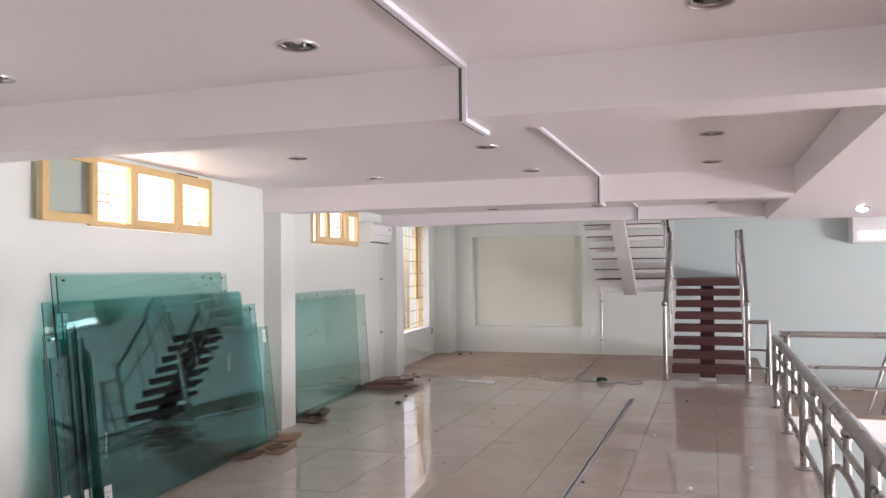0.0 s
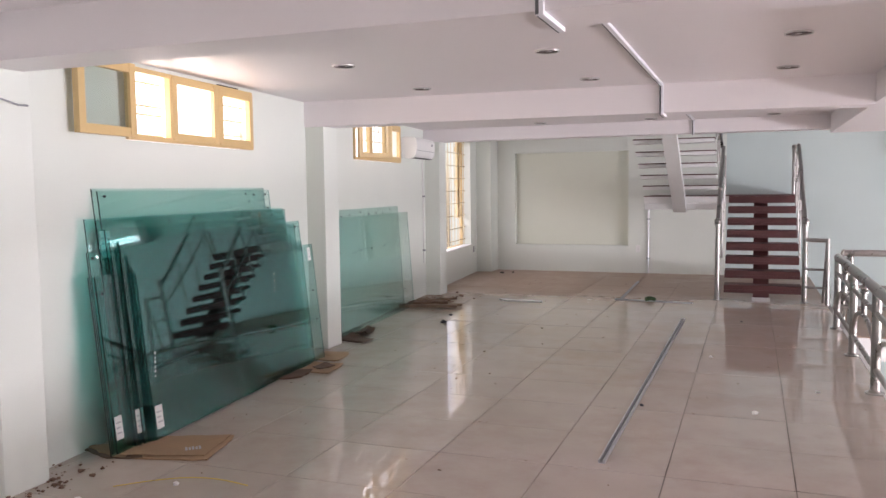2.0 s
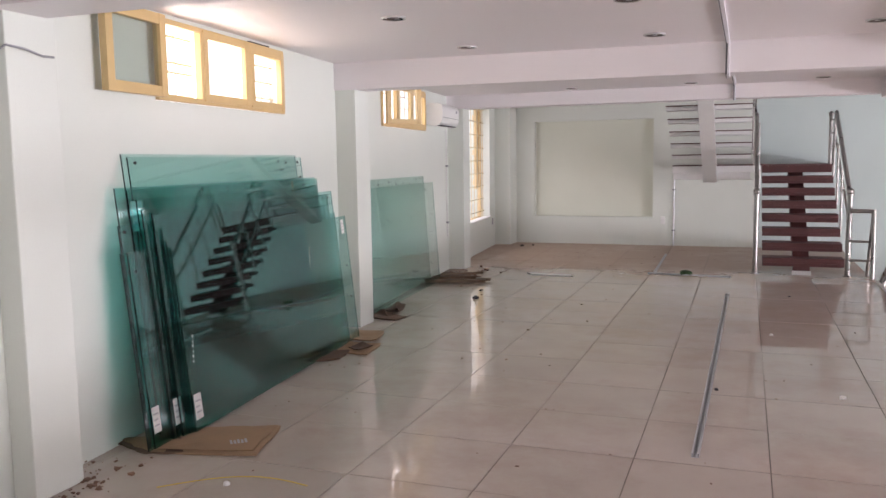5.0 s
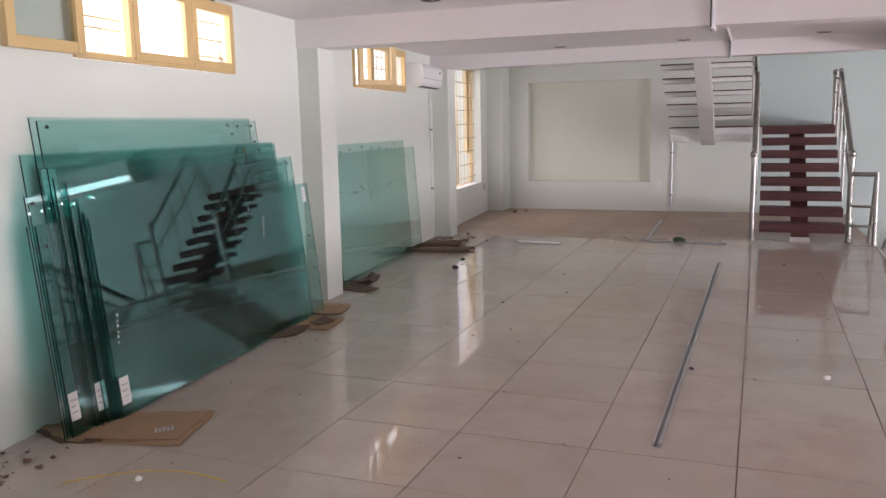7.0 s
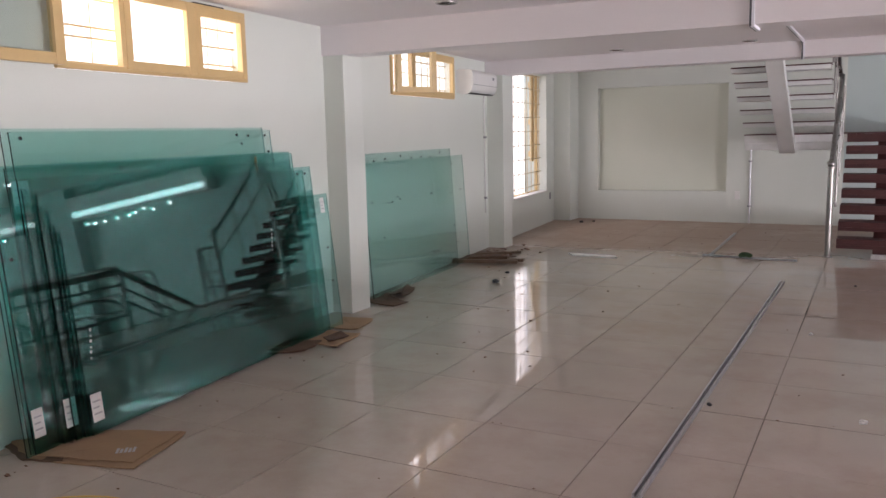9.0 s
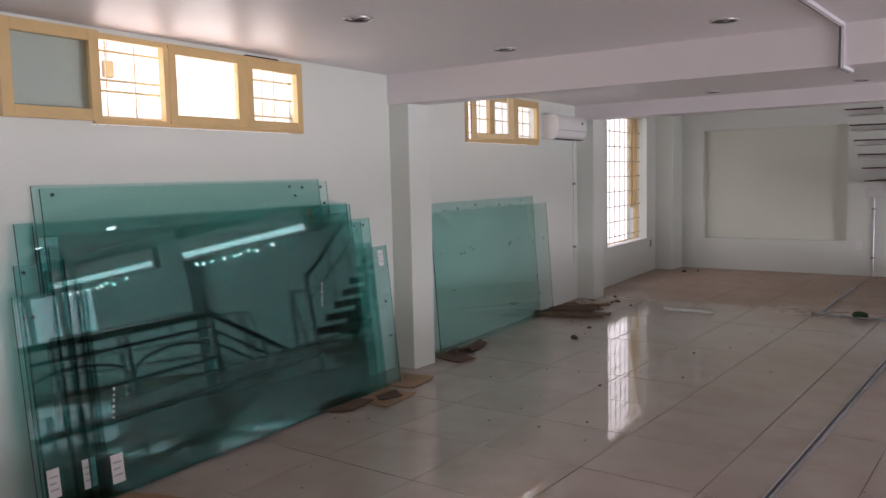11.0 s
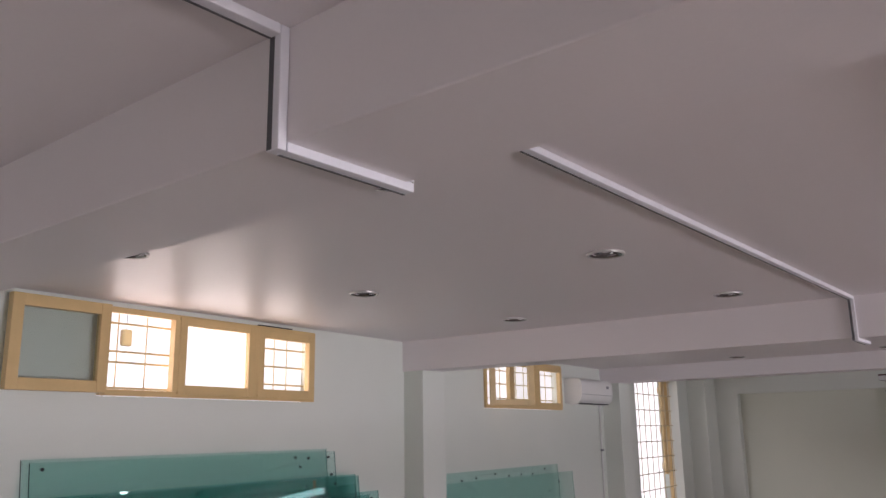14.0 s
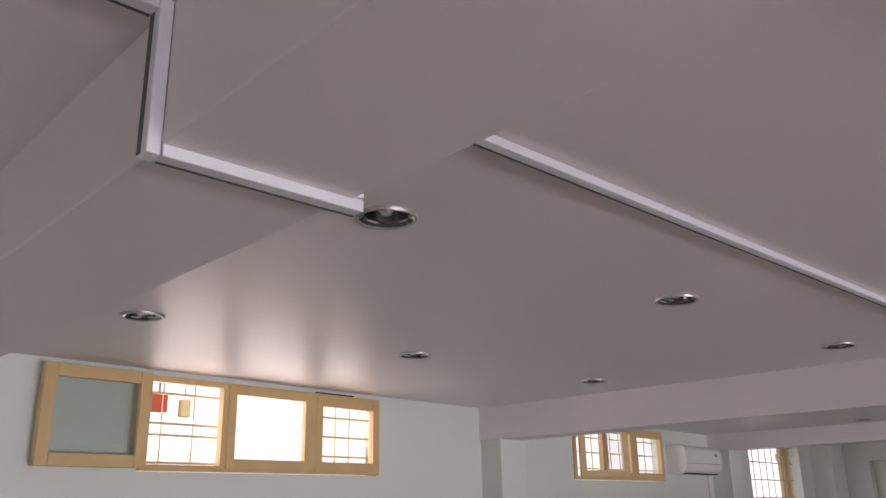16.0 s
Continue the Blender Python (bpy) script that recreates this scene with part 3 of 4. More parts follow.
# ---- cardboard, timber and litter on the floor ----
def slab_piece(name, corners, z, th, mat, label, category, curl=0.0, seed=1, parent=None):
    """A thin torn piece: an outline subdivided with ragged edges and slightly curled corners."""
    r = random.Random(seed)
    ring = []
    n = len(corners)
    for i in range(n):
        p, q = Vector(corners[i]), Vector(corners[(i + 1) % n])
        for k in range(6):
            w = p.lerp(q, k / 6) + Vector((r.uniform(-0.008, 0.008), r.uniform(-0.008, 0.008)))
            ring.append(w)
    mid = sum(ring, Vector((0, 0))) / len(ring)
    far = max((p - mid).length for p in ring)
    c = B()
    tops, bots = [], []
    for p in ring:
        lift = curl * ((p - mid).length / far) ** 3 * (0.4 + 0.6 * math.sin(7 * p.x + 9 * p.y) ** 2)
        tops.append(c.verts.new((p.x, p.y, z + th + lift)))
        bots.append(c.verts.new((p.x, p.y, z + lift)))
    a, b = c.verts.new((mid.x, mid.y, z + th)), c.verts.new((mid.x, mid.y, z))
    m = len(ring)
    for i in range(m):
        j = (i + 1) % m
        c.faces.new((tops[i], tops[j], a))
        c.faces.new((bots[j], bots[i], b))
        c.faces.new((tops[i], bots[i], bots[j], tops[j]))
    bmesh.ops.recalc_face_normals(c, faces=c.faces)
    ob = part(name, c, mat, parent)
    return tagged(ob, label, category) if parent is None else ob


CB = "cardboard_sheet"
slab_piece(CB, [(-3.64, 3.62), (-3.36, 3.54), (-3.18, 3.60), (-3.40, 3.85)], 0.001, 0.006, CARD_D, "dark brown cardboard under the glass sheets", "cardboard", 0.012, 2)
slab_piece(CB, [(-3.60, 3.64), (-3.31, 3.97), (-2.93, 4.10), (-2.815, 3.68), (-3.34, 3.555)], 0.001, 0.006, CARD, "flattened brown cardboard before the glass sheets", "cardboard", 0.016, 3)
slab_piece(CB, [(-3.27, 3.93), (-3.30, 3.58), (-2.855, 3.71), (-2.945, 4.07)], 0.012, 0.005, CARD, "torn brown cardboard with faded print", "cardboard", 0.02, 4)
pr = tagged(thing("printed_mark", pose(-3.02, 3.76, 0.024, 0, 0, 40)), "faded grey print on the cardboard", "print")
for k in range(5):
    part("print_bar", box(B(), 0.018 * k, 0.018 * k + 0.012, -0.03, 0.03 - 0.01 * (k % 2), 0, 0.001), INK, pr)
slab_piece(CB, [(-3.60, 5.70), (-3.50, 5.35), (-3.33, 5.53), (-3.37, 5.76)], 0.001, 0.012, CARD_D, "dark crumpled cardboard under the glass corner", "cardboard", 0.03, 5)
slab_piece(CB, [(-3.48, 5.72), (-3.19, 5.68), (-3.25, 6.06), (-3.51, 6.02)], 0.001, 0.006, CARD, "brown cardboard under the glass corner", "cardboard", 0.02, 6)
slab_piece(CB, [(-3.56, 6.10), (-3.33, 6.14), (-3.41, 6.48), (-3.65, 6.42)], 0.001, 0.006, CARD, "brown cardboard beside the column", "cardboard", 0.02, 7)
slab_piece(CB, [(-3.42, 5.84), (-3.30, 5.76), (-3.27, 5.94), (-3.38, 6.0)], 0.012, 0.005, CARD_D, "small dark cardboard scrap", "cardboard", 0.02, 17)
slab_piece(CB, [(-3.86, 7.02), (-3.50, 6.92), (-3.47, 7.10), (-3.80, 7.30)], 0.001, 0.007, CARD_D, "dark cardboard under the far glass sheets", "cardboard", 0.03, 8)
slab_piece(CB, [(-3.84, 7.30), (-3.62, 7.22), (-3.70, 7.62), (-3.82, 7.66)], 0.004, 0.007, CARD_D, "curled dark cardboard under the far glass sheets", "cardboard", 0.06, 9)
slab_piece(CB, [(-4.20, 9.30), (-3.90, 9.2), (-3.62, 9.72), (-4.15, 9.95)], 0.001, 0.007, CARD_D, "dirty cardboard beside the wall column", "cardboard", 0.02, 10)


def plank(p, q, w, th, z, mat, label, seed=0):
    p, q = Vector((*p, z)), Vector((*q, z))
    d = (q - p)
    r = random.Random(seed)
    c = B()
    rows = []
    for k in range(9):
        a = k / 8
        wv = w * (1 + r.uniform(-0.1, 0.1))
        o = r.uniform(-0.006, 0.006)
        tv = th * (1 + r.uniform(-0.15, 0.1))
        x = d.length * a
        rows.append([c.verts.new(v) for v in ((x, -wv / 2 + o, 0), (x, wv / 2 + o, 0), (x, wv / 2 * 0.85 + o, tv), (x, -wv / 2 * 0.85 + o, tv))])
    for u, v in zip(rows, rows[1:]):
        for i in range(4):
            c.faces.new((u[i], u[(i + 1) % 4], v[(i + 1) % 4], v[i]))
    c.faces.new(rows[0][::-1])
    c.faces.new(rows[-1])
    bmesh.ops.recalc_face_normals(c, faces=c.faces)
    ob = part("timber_offcut", c, mat)
    ob.matrix_world = Matrix.Translation(p) @ Matrix.Rotation(math.atan2(d.y, d.x), 4, "Z")
    return tagged(ob, label, "timber")


plank((-4.10, 9.12), (-3.42, 9.30), 0.09, 0.035, 0.012, OLDWOOD, "weathered timber offcut on the tiles", 1)
plank((-4.05, 9.30), (-3.40, 9.42), 0.07, 0.03, 0.012, OLDWOOD, "second weathered timber offcut on the tiles", 2)
plank((-3.95, 9.20), (-3.55, 9.34), 0.05, 0.028, 0.046, CARD_D, "dark stick lying across the timber", 3)
plank((-4.12, 9.72), (-3.70, 10.05), 0.05, 0.025, 0.001, OLDWOOD, "short timber offcut by the column", 4)
slab_piece("white_board", [(-3.16, 10.19), (-3.06, 10.05), (-2.55, 10.02), (-2.60, 10.15)], 0.001, 0.012, PAPER, "white board lying flat on the floor", "board", 0.0, 12)


def profile(name, p, q, w, h, label):
    """A slotted aluminium channel: floor plate, two lips and a dark slot."""
    p, q = Vector((*p, 0.001)), Vector((*q, 0.001))
    d = q - p
    ob = tagged(thing(name, Matrix.Translation(p) @ Matrix.Rotation(math.atan2(d.y, d.x), 4, "Z")), label, "metal profile")
    n = d.length
    part("web", box(B(), 0, n, -w / 2, w / 2, 0, 0.003), ALU, ob)
    part("lip", box(B(), 0, n, -w / 2, -w / 2 + 0.011, 0.003, h, None, 0.001), ALU, ob)
    part("lip", box(B(), 0, n, w / 2 - 0.011, w / 2, 0.003, h, None, 0.001), ALU, ob)
    part("slot", box(B(), 0.002, n - 0.002, -w / 2 + 0.011, w / 2 - 0.011, 0.003, 0.006), GREYP, ob)
    return ob


profile("aluminium_profile", (-0.829, 4.325), (-0.785, 9.14), 0.036, 0.02, "long aluminium channel lying on the tiles")
profile("aluminium_profile", (-1.73, 10.545), (-0.775, 10.44), 0.04, 0.018, "short aluminium channel lying before the stairs")
profile("aluminium_profile", (-1.70, 12.6), (-1.66, 10.575), 0.03, 0.016, "dusty aluminium channel lying near the back wall")

coil = tagged(thing("green_coil", pose(-1.28, 10.47, 0.0)), "small tangled coil of green plastic string", "coil")
rc = random.Random(9)
c = B()
for k in range(9):
    a = rc.uniform(0, 6.28)
    prev = None
    tl, rr_ = rc.uniform(-0.5, 0.5), rc.uniform(0.03, 0.055)
    for i in range(13):
        t = a + i * 0.55
        p = Vector((rr_ * 1.4 * math.cos(t), rr_ * math.sin(t), 0.012 + 0.03 * (k / 9) + 0.02 * abs(math.sin(t + tl))))
        if prev is not None:
            rod(c, prev, p, 0.006, 6)
        prev = p
part("string", c, WEED, coil, smooth=True)


def crumb(x, y, r, mat, label, seed):
    c = B()
    bmesh.ops.create_icosphere(c, subdivisions=2, radius=r)
    for v in c.verts:
        v.co *= 0.75 + 0.5 * noise.noise(v.co * 60 + Vector((seed, 0, 0))) + 0.2
        v.co.z = max(v.co.z * 0.7, -r * 0.35)
    ob = part("crumb", c, mat)
    ob.location = (x, y, r * 0.35)
    return tagged(ob, label, "debris")


for k, (x, y, r, mat, lab) in enumerate([(-0.775, 5.53, 0.014, DARK, "small dark lump beside the aluminium channel"), (-0.08, 5.555, 0.02, PAPER, "white plaster crumb on the tiles"),
                                         (-0.42, 7.25, 0.016, PAPER, "white plaster crumb on the tiles"), (0.33, 6.25, 0.014, PAPER, "white plaster crumb on the tiles"),
                                         (-3.20, 8.25, 0.03, DARK, "dark lump of rubbish on the tiles"), (-3.30, 8.75, 0.02, DARK, "dark lump of rubbish on the tiles"),
                                         (-2.30, 6.9, 0.012, OLDWOOD, "small brown chip on the tiles"), (-2.75, 3.35, 0.018, PAPER, "white plaster crumb near the cardboard"),
                                         (-3.05, 3.02, 0.02, PAPER, "white plaster crumb near the column"), (-0.2, 9.2, 0.012, DARK, "small dark chip on the tiles"),
                                         (-4.05, 13.3, 0.03, DARK, "dark lump of rubbish by the back wall"), (-3.9, 13.45, 0.02, DARK, "dark lump of rubbish by the back wall"),
                                         (-2.1, 8.2, 0.01, OLDWOOD, "small brown chip on the tiles"), (-1.9, 7.4, 0.009, OLDWOOD, "small brown chip on the tiles")]):
    crumb(x, y, r, mat, lab, k)

def chip(bm, r, m):
    """An angular crumb: a small ball with its corners pushed about."""
    m = m @ Matrix.Rotation(rd.uniform(0, 6.28), 4, "Z")
    for v in bmesh.ops.create_icosphere(bm, subdivisions=1, radius=r, matrix=m)["verts"]:
        v.co += Vector((rd.uniform(-0.4, 0.4) * r, rd.uniform(-0.4, 0.4) * r, rd.uniform(-0.1, 0.3) * r))


# loose rubble at the foot of the near column
rd = random.Random(21)
c = B()
for k in range(100):
    t = rd.random()
    x = -3.52 + rd.gauss(0, 0.09) + 0.10 * t
    y = 2.45 + 1.0 * t + rd.gauss(0, 0.05)
    if -3.40 > x and 2.9 < y < 3.2:
        x = -3.37 + rd.random() * 0.08
    r = 0.003 + 0.013 * rd.random() ** 2.5
    chip(c, r, Matrix.Translation((x, y, r * 0.4)) @ Matrix.Diagonal((rd.uniform(0.7, 1.6), rd.uniform(0.7, 1.6), 0.6, 1)))
tagged(part("rubble", c, DIRT), "loose brown rubble along the foot of the wall", "rubble", kind="stuff")
c = B()
for k in range(170):
    x, y = -4.05 + rd.gauss(0, 0.16) + 0.2 * rd.random(), 9.75 + rd.gauss(0, 0.28)
    x = max(x, -4.15)
    r = 0.004 + 0.018 * rd.random() ** 2.5
    chip(c, r, Matrix.Translation((x, y, r * 0.4)) @ Matrix.Diagonal((rd.uniform(0.7, 1.8), rd.uniform(0.7, 1.6), 0.6, 1)))
tagged(part("rubble", c, DIRT), "loose brown rubble beside the timber offcuts", "rubble", kind="stuff")

c = B()
for k in range(130):
    x, y = rd.uniform(-3.3, 0.6), rd.uniform(3.0, 13.0)
    if rd.random() < 0.5:
        x = max(-0.1 * (y - 4.05) - 3.5, rd.gauss(-3.0, 0.5))
    r = rd.uniform(0.0025, 0.007)
    chip(c, r, Matrix.Translation((x, y, r * 0.4)) @ Matrix.Diagonal((rd.uniform(0.7, 2.2), rd.uniform(0.7, 2.2), 0.5, 1)))
tagged(part("floor_specks", c, DIRT), "scattered specks of brown dirt on the tiles", "debris", kind="stuff")

strap = tagged(thing("plastic_strap"), "yellow plastic packing strap curled on the tiles", "strap")
c = B()
prev = None
for k in range(25):
    t = k / 24
    p = Vector((-3.02 + 0.62 * t, 3.22 + 0.22 * t + 0.09 * math.sin(3.1 * t), 0.004 + 0.012 * math.sin(3.14 * t)))
    if prev is not None:
        d = (p - prev).normalized()
        box(c, -0.001, (p - prev).length + 0.001, -0.0035, 0.0035, -0.001, 0.001, Matrix.Translation(prev) @ d.to_track_quat("X", "Z").to_matrix().to_4x4())
    prev = p
part("band", c, YELLOW, strap)

# ---- staircase ----
N, R, RUN, Y0, Z1 = 8, 0.156, 0.27, 10.84, 0.20
stair = tagged(thing("staircase"), "open staircase with dark red treads and steel handrails", "staircase")
tread = mesh("tread", box(box(B(), -0.43, 0.46, 0, 0.31, -0.06, 0, None, 0.006), -0.43, 0.46, 0.004, 0.04, -0.098, -0.0605), REDWOOD)
for k in range(N - 1):
    t = new("tread", tread)
    t.parent, t.location = stair, (0, Y0 + RUN * k, Z1 + R * k)
ang = math.degrees(math.atan2(R, RUN))
part("stringer", box(B(), -0.085, 0.095, 0, math.hypot(RUN * 7.1, R * 7.1), -0.17, -0.03, pose(0, Y0 + 0.06, Z1 - 0.055, ang, 0, 0)), REDWOOD, stair)
for k in range(N):
    part("tread_block", box(B(), -0.087, 0.097, Y0 + RUN * k + 0.035, Y0 + RUN * k + 0.25, Z1 + R * k - 0.16, Z1 + R * k - 0.0625), REDWOOD, stair)
part("foot_plate", box(B(), -0.10, 0.11, Y0 + 0.0, Y0 + 0.03, 0.001, 0.05), SLAB, stair)
ZL = Z1 + R * (N - 1)
YL = Y0 + RUN * (N - 1)
land = part("landing", box(B(), -1.64, 0.50, YL, END - 0.002, ZL - 0.11, ZL - 0.012), SLAB, stair)
part("landing_edge", box(B(), -1.63, -0.58, YL + 0.001, YL + 0.26, ZL - 0.205, ZL - 0.112, None, 0.004), SLAB, stair)
part("landing_board", box(B(), -1.64, 0.50, YL - 0.015, END - 0.003, ZL - 0.011, ZL), REDWOOD, stair)
part("nosing", box(B(), -0.43, 0.46, YL - 0.018, YL - 0.001, ZL - 0.113, ZL - 0.012), REDWOOD, stair)


def tube(parent, name, *pts, r=0.022, balls=True):
    c = B()
    for p, q in zip(pts, pts[1:]):
        rod(c, p, q, r, 14)
    for p in pts[1:-1]:
        ball(c, p, r * 1.02)
    return part(name, c, STEEL, parent, smooth=True)


for x in (-0.51, 0.495):
    tube(stair, "newel_post", (x, Y0 + 0.02, 0.002), (x, Y0 + 0.02, 0.97), r=0.031)
    part("ball_finial", ball(rod(B(), (x, Y0 + 0.02, 0.945), (x, Y0 + 0.02, 0.96), 0.045, 16), (x, Y0 + 0.02, 0.99), 0.043), STEEL, stair, smooth=True)
    part("post_collar", rod(B(), (x, Y0 + 0.02, 0.001), (x, Y0 + 0.02, 0.012), 0.05, 16), STEEL, stair, smooth=True)
    xi = x + (0.03 if x < 0 else -0.03)
    tube(stair, "handrail", (x, Y0 + 0.02, 0.95), (x, YL + 0.02, ZL + 0.70), r=0.027)
    tube(stair, "mid_rail", (x, Y0 + 0.02, 0.62), (x, YL + 0.02, ZL + 0.37), r=0.014)
    for k in (2, 4, 6):
        y, z = Y0 + RUN * k + 0.1, Z1 + R * k
        tube(stair, "baluster", (xi, y, z - 0.03), (xi, y, z + 0.73), r=0.014)
tube(stair, "landing_post", (0.44, YL + 0.10, ZL), (0.44, YL + 0.10, ZL + 0.66), r=0.026)
part("ball_finial", ball(B(), (0.44, YL + 0.10, ZL + 0.68), 0.036), STEEL, stair, smooth=True)
tube(stair, "landing_post", (0.47, YL + 0.02, ZL), (0.495, YL + 0.02, ZL + 0.70), r=0.02)
for z in (0.2, 0.42, 0.6):
    tube(stair, "landing_rail", (0.44, YL + 0.10, ZL + z), (0.49, YL + 0.02, ZL + z), r=0.012)
tube(stair, "landing_post", (-0.53, YL + 0.02, ZL), (-0.51, YL + 0.02, ZL + 0.72), r=0.022)

# upper flight, rising back towards the room
up = tagged(thing("upper_flight"), "upper stair flight with white undersides and a white spine", "staircase")
utread = mesh("tread", box(B(), -1.63, -0.575, 0, 0.30, -0.014, 0, None, 0.003), REDWOOD)
usoffit = mesh("tread_soffit", box(B(), -1.63, -0.58, 0.004, 0.296, -0.062, -0.0145, None, 0.004), SLAB)
for k in range(1, 9):
    y, z = YL + 0.05 - RUN * k, ZL + R * k
    for d in (utread, usoffit):
        t = new(d.name, d)
        t.parent, t.location = up, (0, y - 0.02, z)
part("spine", box(B(), -1.215, -1.03, 0, math.hypot(RUN * 8.3, R * 8.3), -0.15, -0.035, pose(0, YL + 0.16, ZL - 0.12, 0, 0, 0) @ Matrix.Rotation(radians(180 - ang), 4, "X") @ Matrix.Diagonal((1, 1, -1, 1))), SLAB, up)
tube(up, "handrail", (-0.53, YL + 0.02, ZL + 0.70), (-0.545, YL - 0.15, ZL + 0.82), (-0.55, YL - RUN * 8, ZL + R * 8 + 0.72), r=0.024)
for k in (1, 3, 5, 7):
    y, z = YL - RUN * k + 0.1, ZL + R * k
    tube(up, "baluster", (-0.56, y, z), (-0.56, y, z + 0.75), r=0.013)

pole = tagged(thing("wall_pipe"), "thin grey vertical pipe on the back wall", "pipe")
part("pipe", rod(B(), (-1.705, END - 0.02, 0.0), (-1.705, END - 0.02, 1.19), 0.012, 10), ALU, pole, smooth=True)
for z in (0.25, 0.9):
    part("clip", box(B(), -1.73, -1.68, END - 0.04, END - 0.001, z - 0.012, z + 0.012), GREYP, pole)
sock = tagged(thing("wall_socket"), "white wall socket on the back wall", "socket")
part("plate", box(B(), -1.91, -1.84, END - 0.012, END - 0.001, 0.345, 0.465, None, 0.003), PLASTIC, sock)
part("switch", box(B(), -1.895, -1.855, END - 0.016, END - 0.0125, 0.38, 0.43, None, 0.002), PAPER, sock)
sock2 = tagged(thing("wall_socket", WALL), "small grey wall socket beside the tall window", "socket")
part("plate", box(B(), 0.001, 0.012, along(13.2), along(13.27), 0.36, 0.46, None, 0.003), GREYP, sock2)

# ---- steel railing along the void ----
rail = tagged(thing("railing"), "stainless steel railing with arches along the floor edge", "railing")
RX, PY = 0.69, [9.02, 7.67, 6.33, 4.99, 3.65, 2.31, 0.97, -0.37, -1.7]
for y in PY:
    tube(rail, "post", (RX, y, 0.004), (RX, y, 0.70), r=0.032)
    part("base_collar", rod(rod(B(), (RX, y, 0.001), (RX, y, 0.012), 0.062, 18), (RX, y, 0.012), (RX, y, 0.03), 0.045, 18, 0.034), STEEL, rail, smooth=True)
tube(rail, "handrail", (RX, PY[0] + 0.02, 0.715), (RX, PY[-1], 0.715), r=0.038)
tube(rail, "mid_rail", (RX, PY[0], 0.555), (RX, PY[-1], 0.555), r=0.019)
tube(rail, "bottom_rail", (RX, PY[0], 0.17), (RX, PY[-1], 0.17), r=0.019)
for a, b in zip(PY, PY[1:]):
    m, hw = (a + b) / 2, (a - b) / 2 - 0.03
    pts = [(RX, m + hw * math.cos(math.pi * i / 16), 0.17 + 0.27 * math.sin(math.pi * i / 16) ** 0.75) for i in range(17)]
    tube(rail, "arch", *pts, r=0.017)
    tube(rail, "baluster", (RX, m, 0.44), (RX, m, 0.625), r=0.02)
    part("ball_finial", ball(rod(B(), (RX, m, 0.615), (RX, m, 0.624), 0.03, 14), (RX, m, 0.648), 0.029), STEEL, rail, smooth=True)

cross = tagged(thing("railing"), "steel railing crossing behind the stairwell void", "railing")
for z, r in ((0.76, 0.032), (0.43, 0.018), (0.22, 0.018)):
    tube(cross, "rail", (RX + 0.05, 9.02, z), (3.6, 9.02, z), r=r)
for x in (2.35, 3.6):
    tube(cross, "post", (x, 9.02, -0.3), (x, 9.02, 0.76), r=0.026)
short = tagged(thing("railing"), "short steel railing beside the foot of the stairs", "railing")
for z, r in ((0.77, 0.024), (0.42, 0.014), (0.20, 0.014)):
    tube(short, "rail", (0.495, 10.80, z), (0.735, 10.76, z), r=r)
tube(short, "post", (0.735, 10.70, 0.002), (0.735, 10.76, 0.79), r=0.025)
tube(short, "post", (0.70, 10.95, -0.2), (0.735, 10.78, 0.77), r=0.02)
down = tagged(thing("stair_handrail"), "dark steel handrail running down to the lower landing", "handrail")
for x in (1.95, 2.12, 2.2):
    tube(down, "inclined_post", (x, 11.6, -0.455), (x + 0.33, 11.6, 0.62), r=0.025)
tube(down, "handrail", (2.28, 11.6, 0.60), (3.2, 11.6, 0.66), r=0.025)

desc = tagged(thing("stair_handrail"), "steel handrail descending beside the floor edge", "handrail")
DROP = -0.535                      # fall of the flight for each metre north
for z, r in ((0.76, 0.034), (0.55, 0.018), (0.38, 0.018)):
    tube(desc, "rail", (RX + 0.05, 9.05, z), (0.815, 9.12, z - 0.02), (0.815, 11.25, z + DROP * 2.13), r=r)
for y in (9.12, 9.75, 10.45, 11.2):
    z = DROP * (y - 9.1)
    tube(desc, "post", (0.815, y, z - 0.12), (0.815, y, z + 0.76), r=0.024)
part("stringer", box(B(), 0.785, 0.845, 0, 2.42, -0.16, 0.0, pose(0, 9.06, -0.10, math.degrees(math.atan(DROP)), 0, 0)), STEEL, desc)

# ---- ceiling fittings ----
def lathe(bm, prof, seg=28):
    rings = [[bm.verts.new((r * math.cos(6.28318 * i / seg), r * math.sin(6.28318 * i / seg), z)) for i in range(seg)] for r, z in prof]
    for u, v in zip(rings, rings[1:]):
        for i in range(seg):
            bm.faces.new((u[i], u[(i + 1) % seg], v[(i + 1) % seg], v[i]))
    bmesh.ops.recalc_face_normals(bm, faces=bm.faces)
    return bm


GREYRIM = material("satin_metal_rim", (0.50, 0.49, 0.48), 0.35, 0.6, vary=0.05)
dl = tagged(thing("downlight"), "round recessed chrome ceiling downlight, switched off", "downlight", "ceiling downlights")
part("trim_ring", lathe(B(), [(0.0735, 0.0005), (0.074, -0.004), (0.0715, -0.009), (0.066, -0.009), (0.064, -0.006)]), GREYRIM, dl, "satin metal rim", True)
part("reflector", lathe(B(), [(0.064, -0.006), (0.057, -0.001), (0.0495, 0.004), (0.0485, 0.014), (0.045, 0.035), (0.035, 0.06), (0.012, 0.075)]), CHROME, dl, "chrome reflector bowl", True)
part("bulb", lathe(rod(B(), (0, 0, 0.06), (0, 0, 0.085), 0.014, 12), [(0.001, 0.002), (0.012, 0.004), (0.021, 0.016), (0.021, 0.034), (0.012, 0.058)]), BULB, dl, "frosted bulb", True)
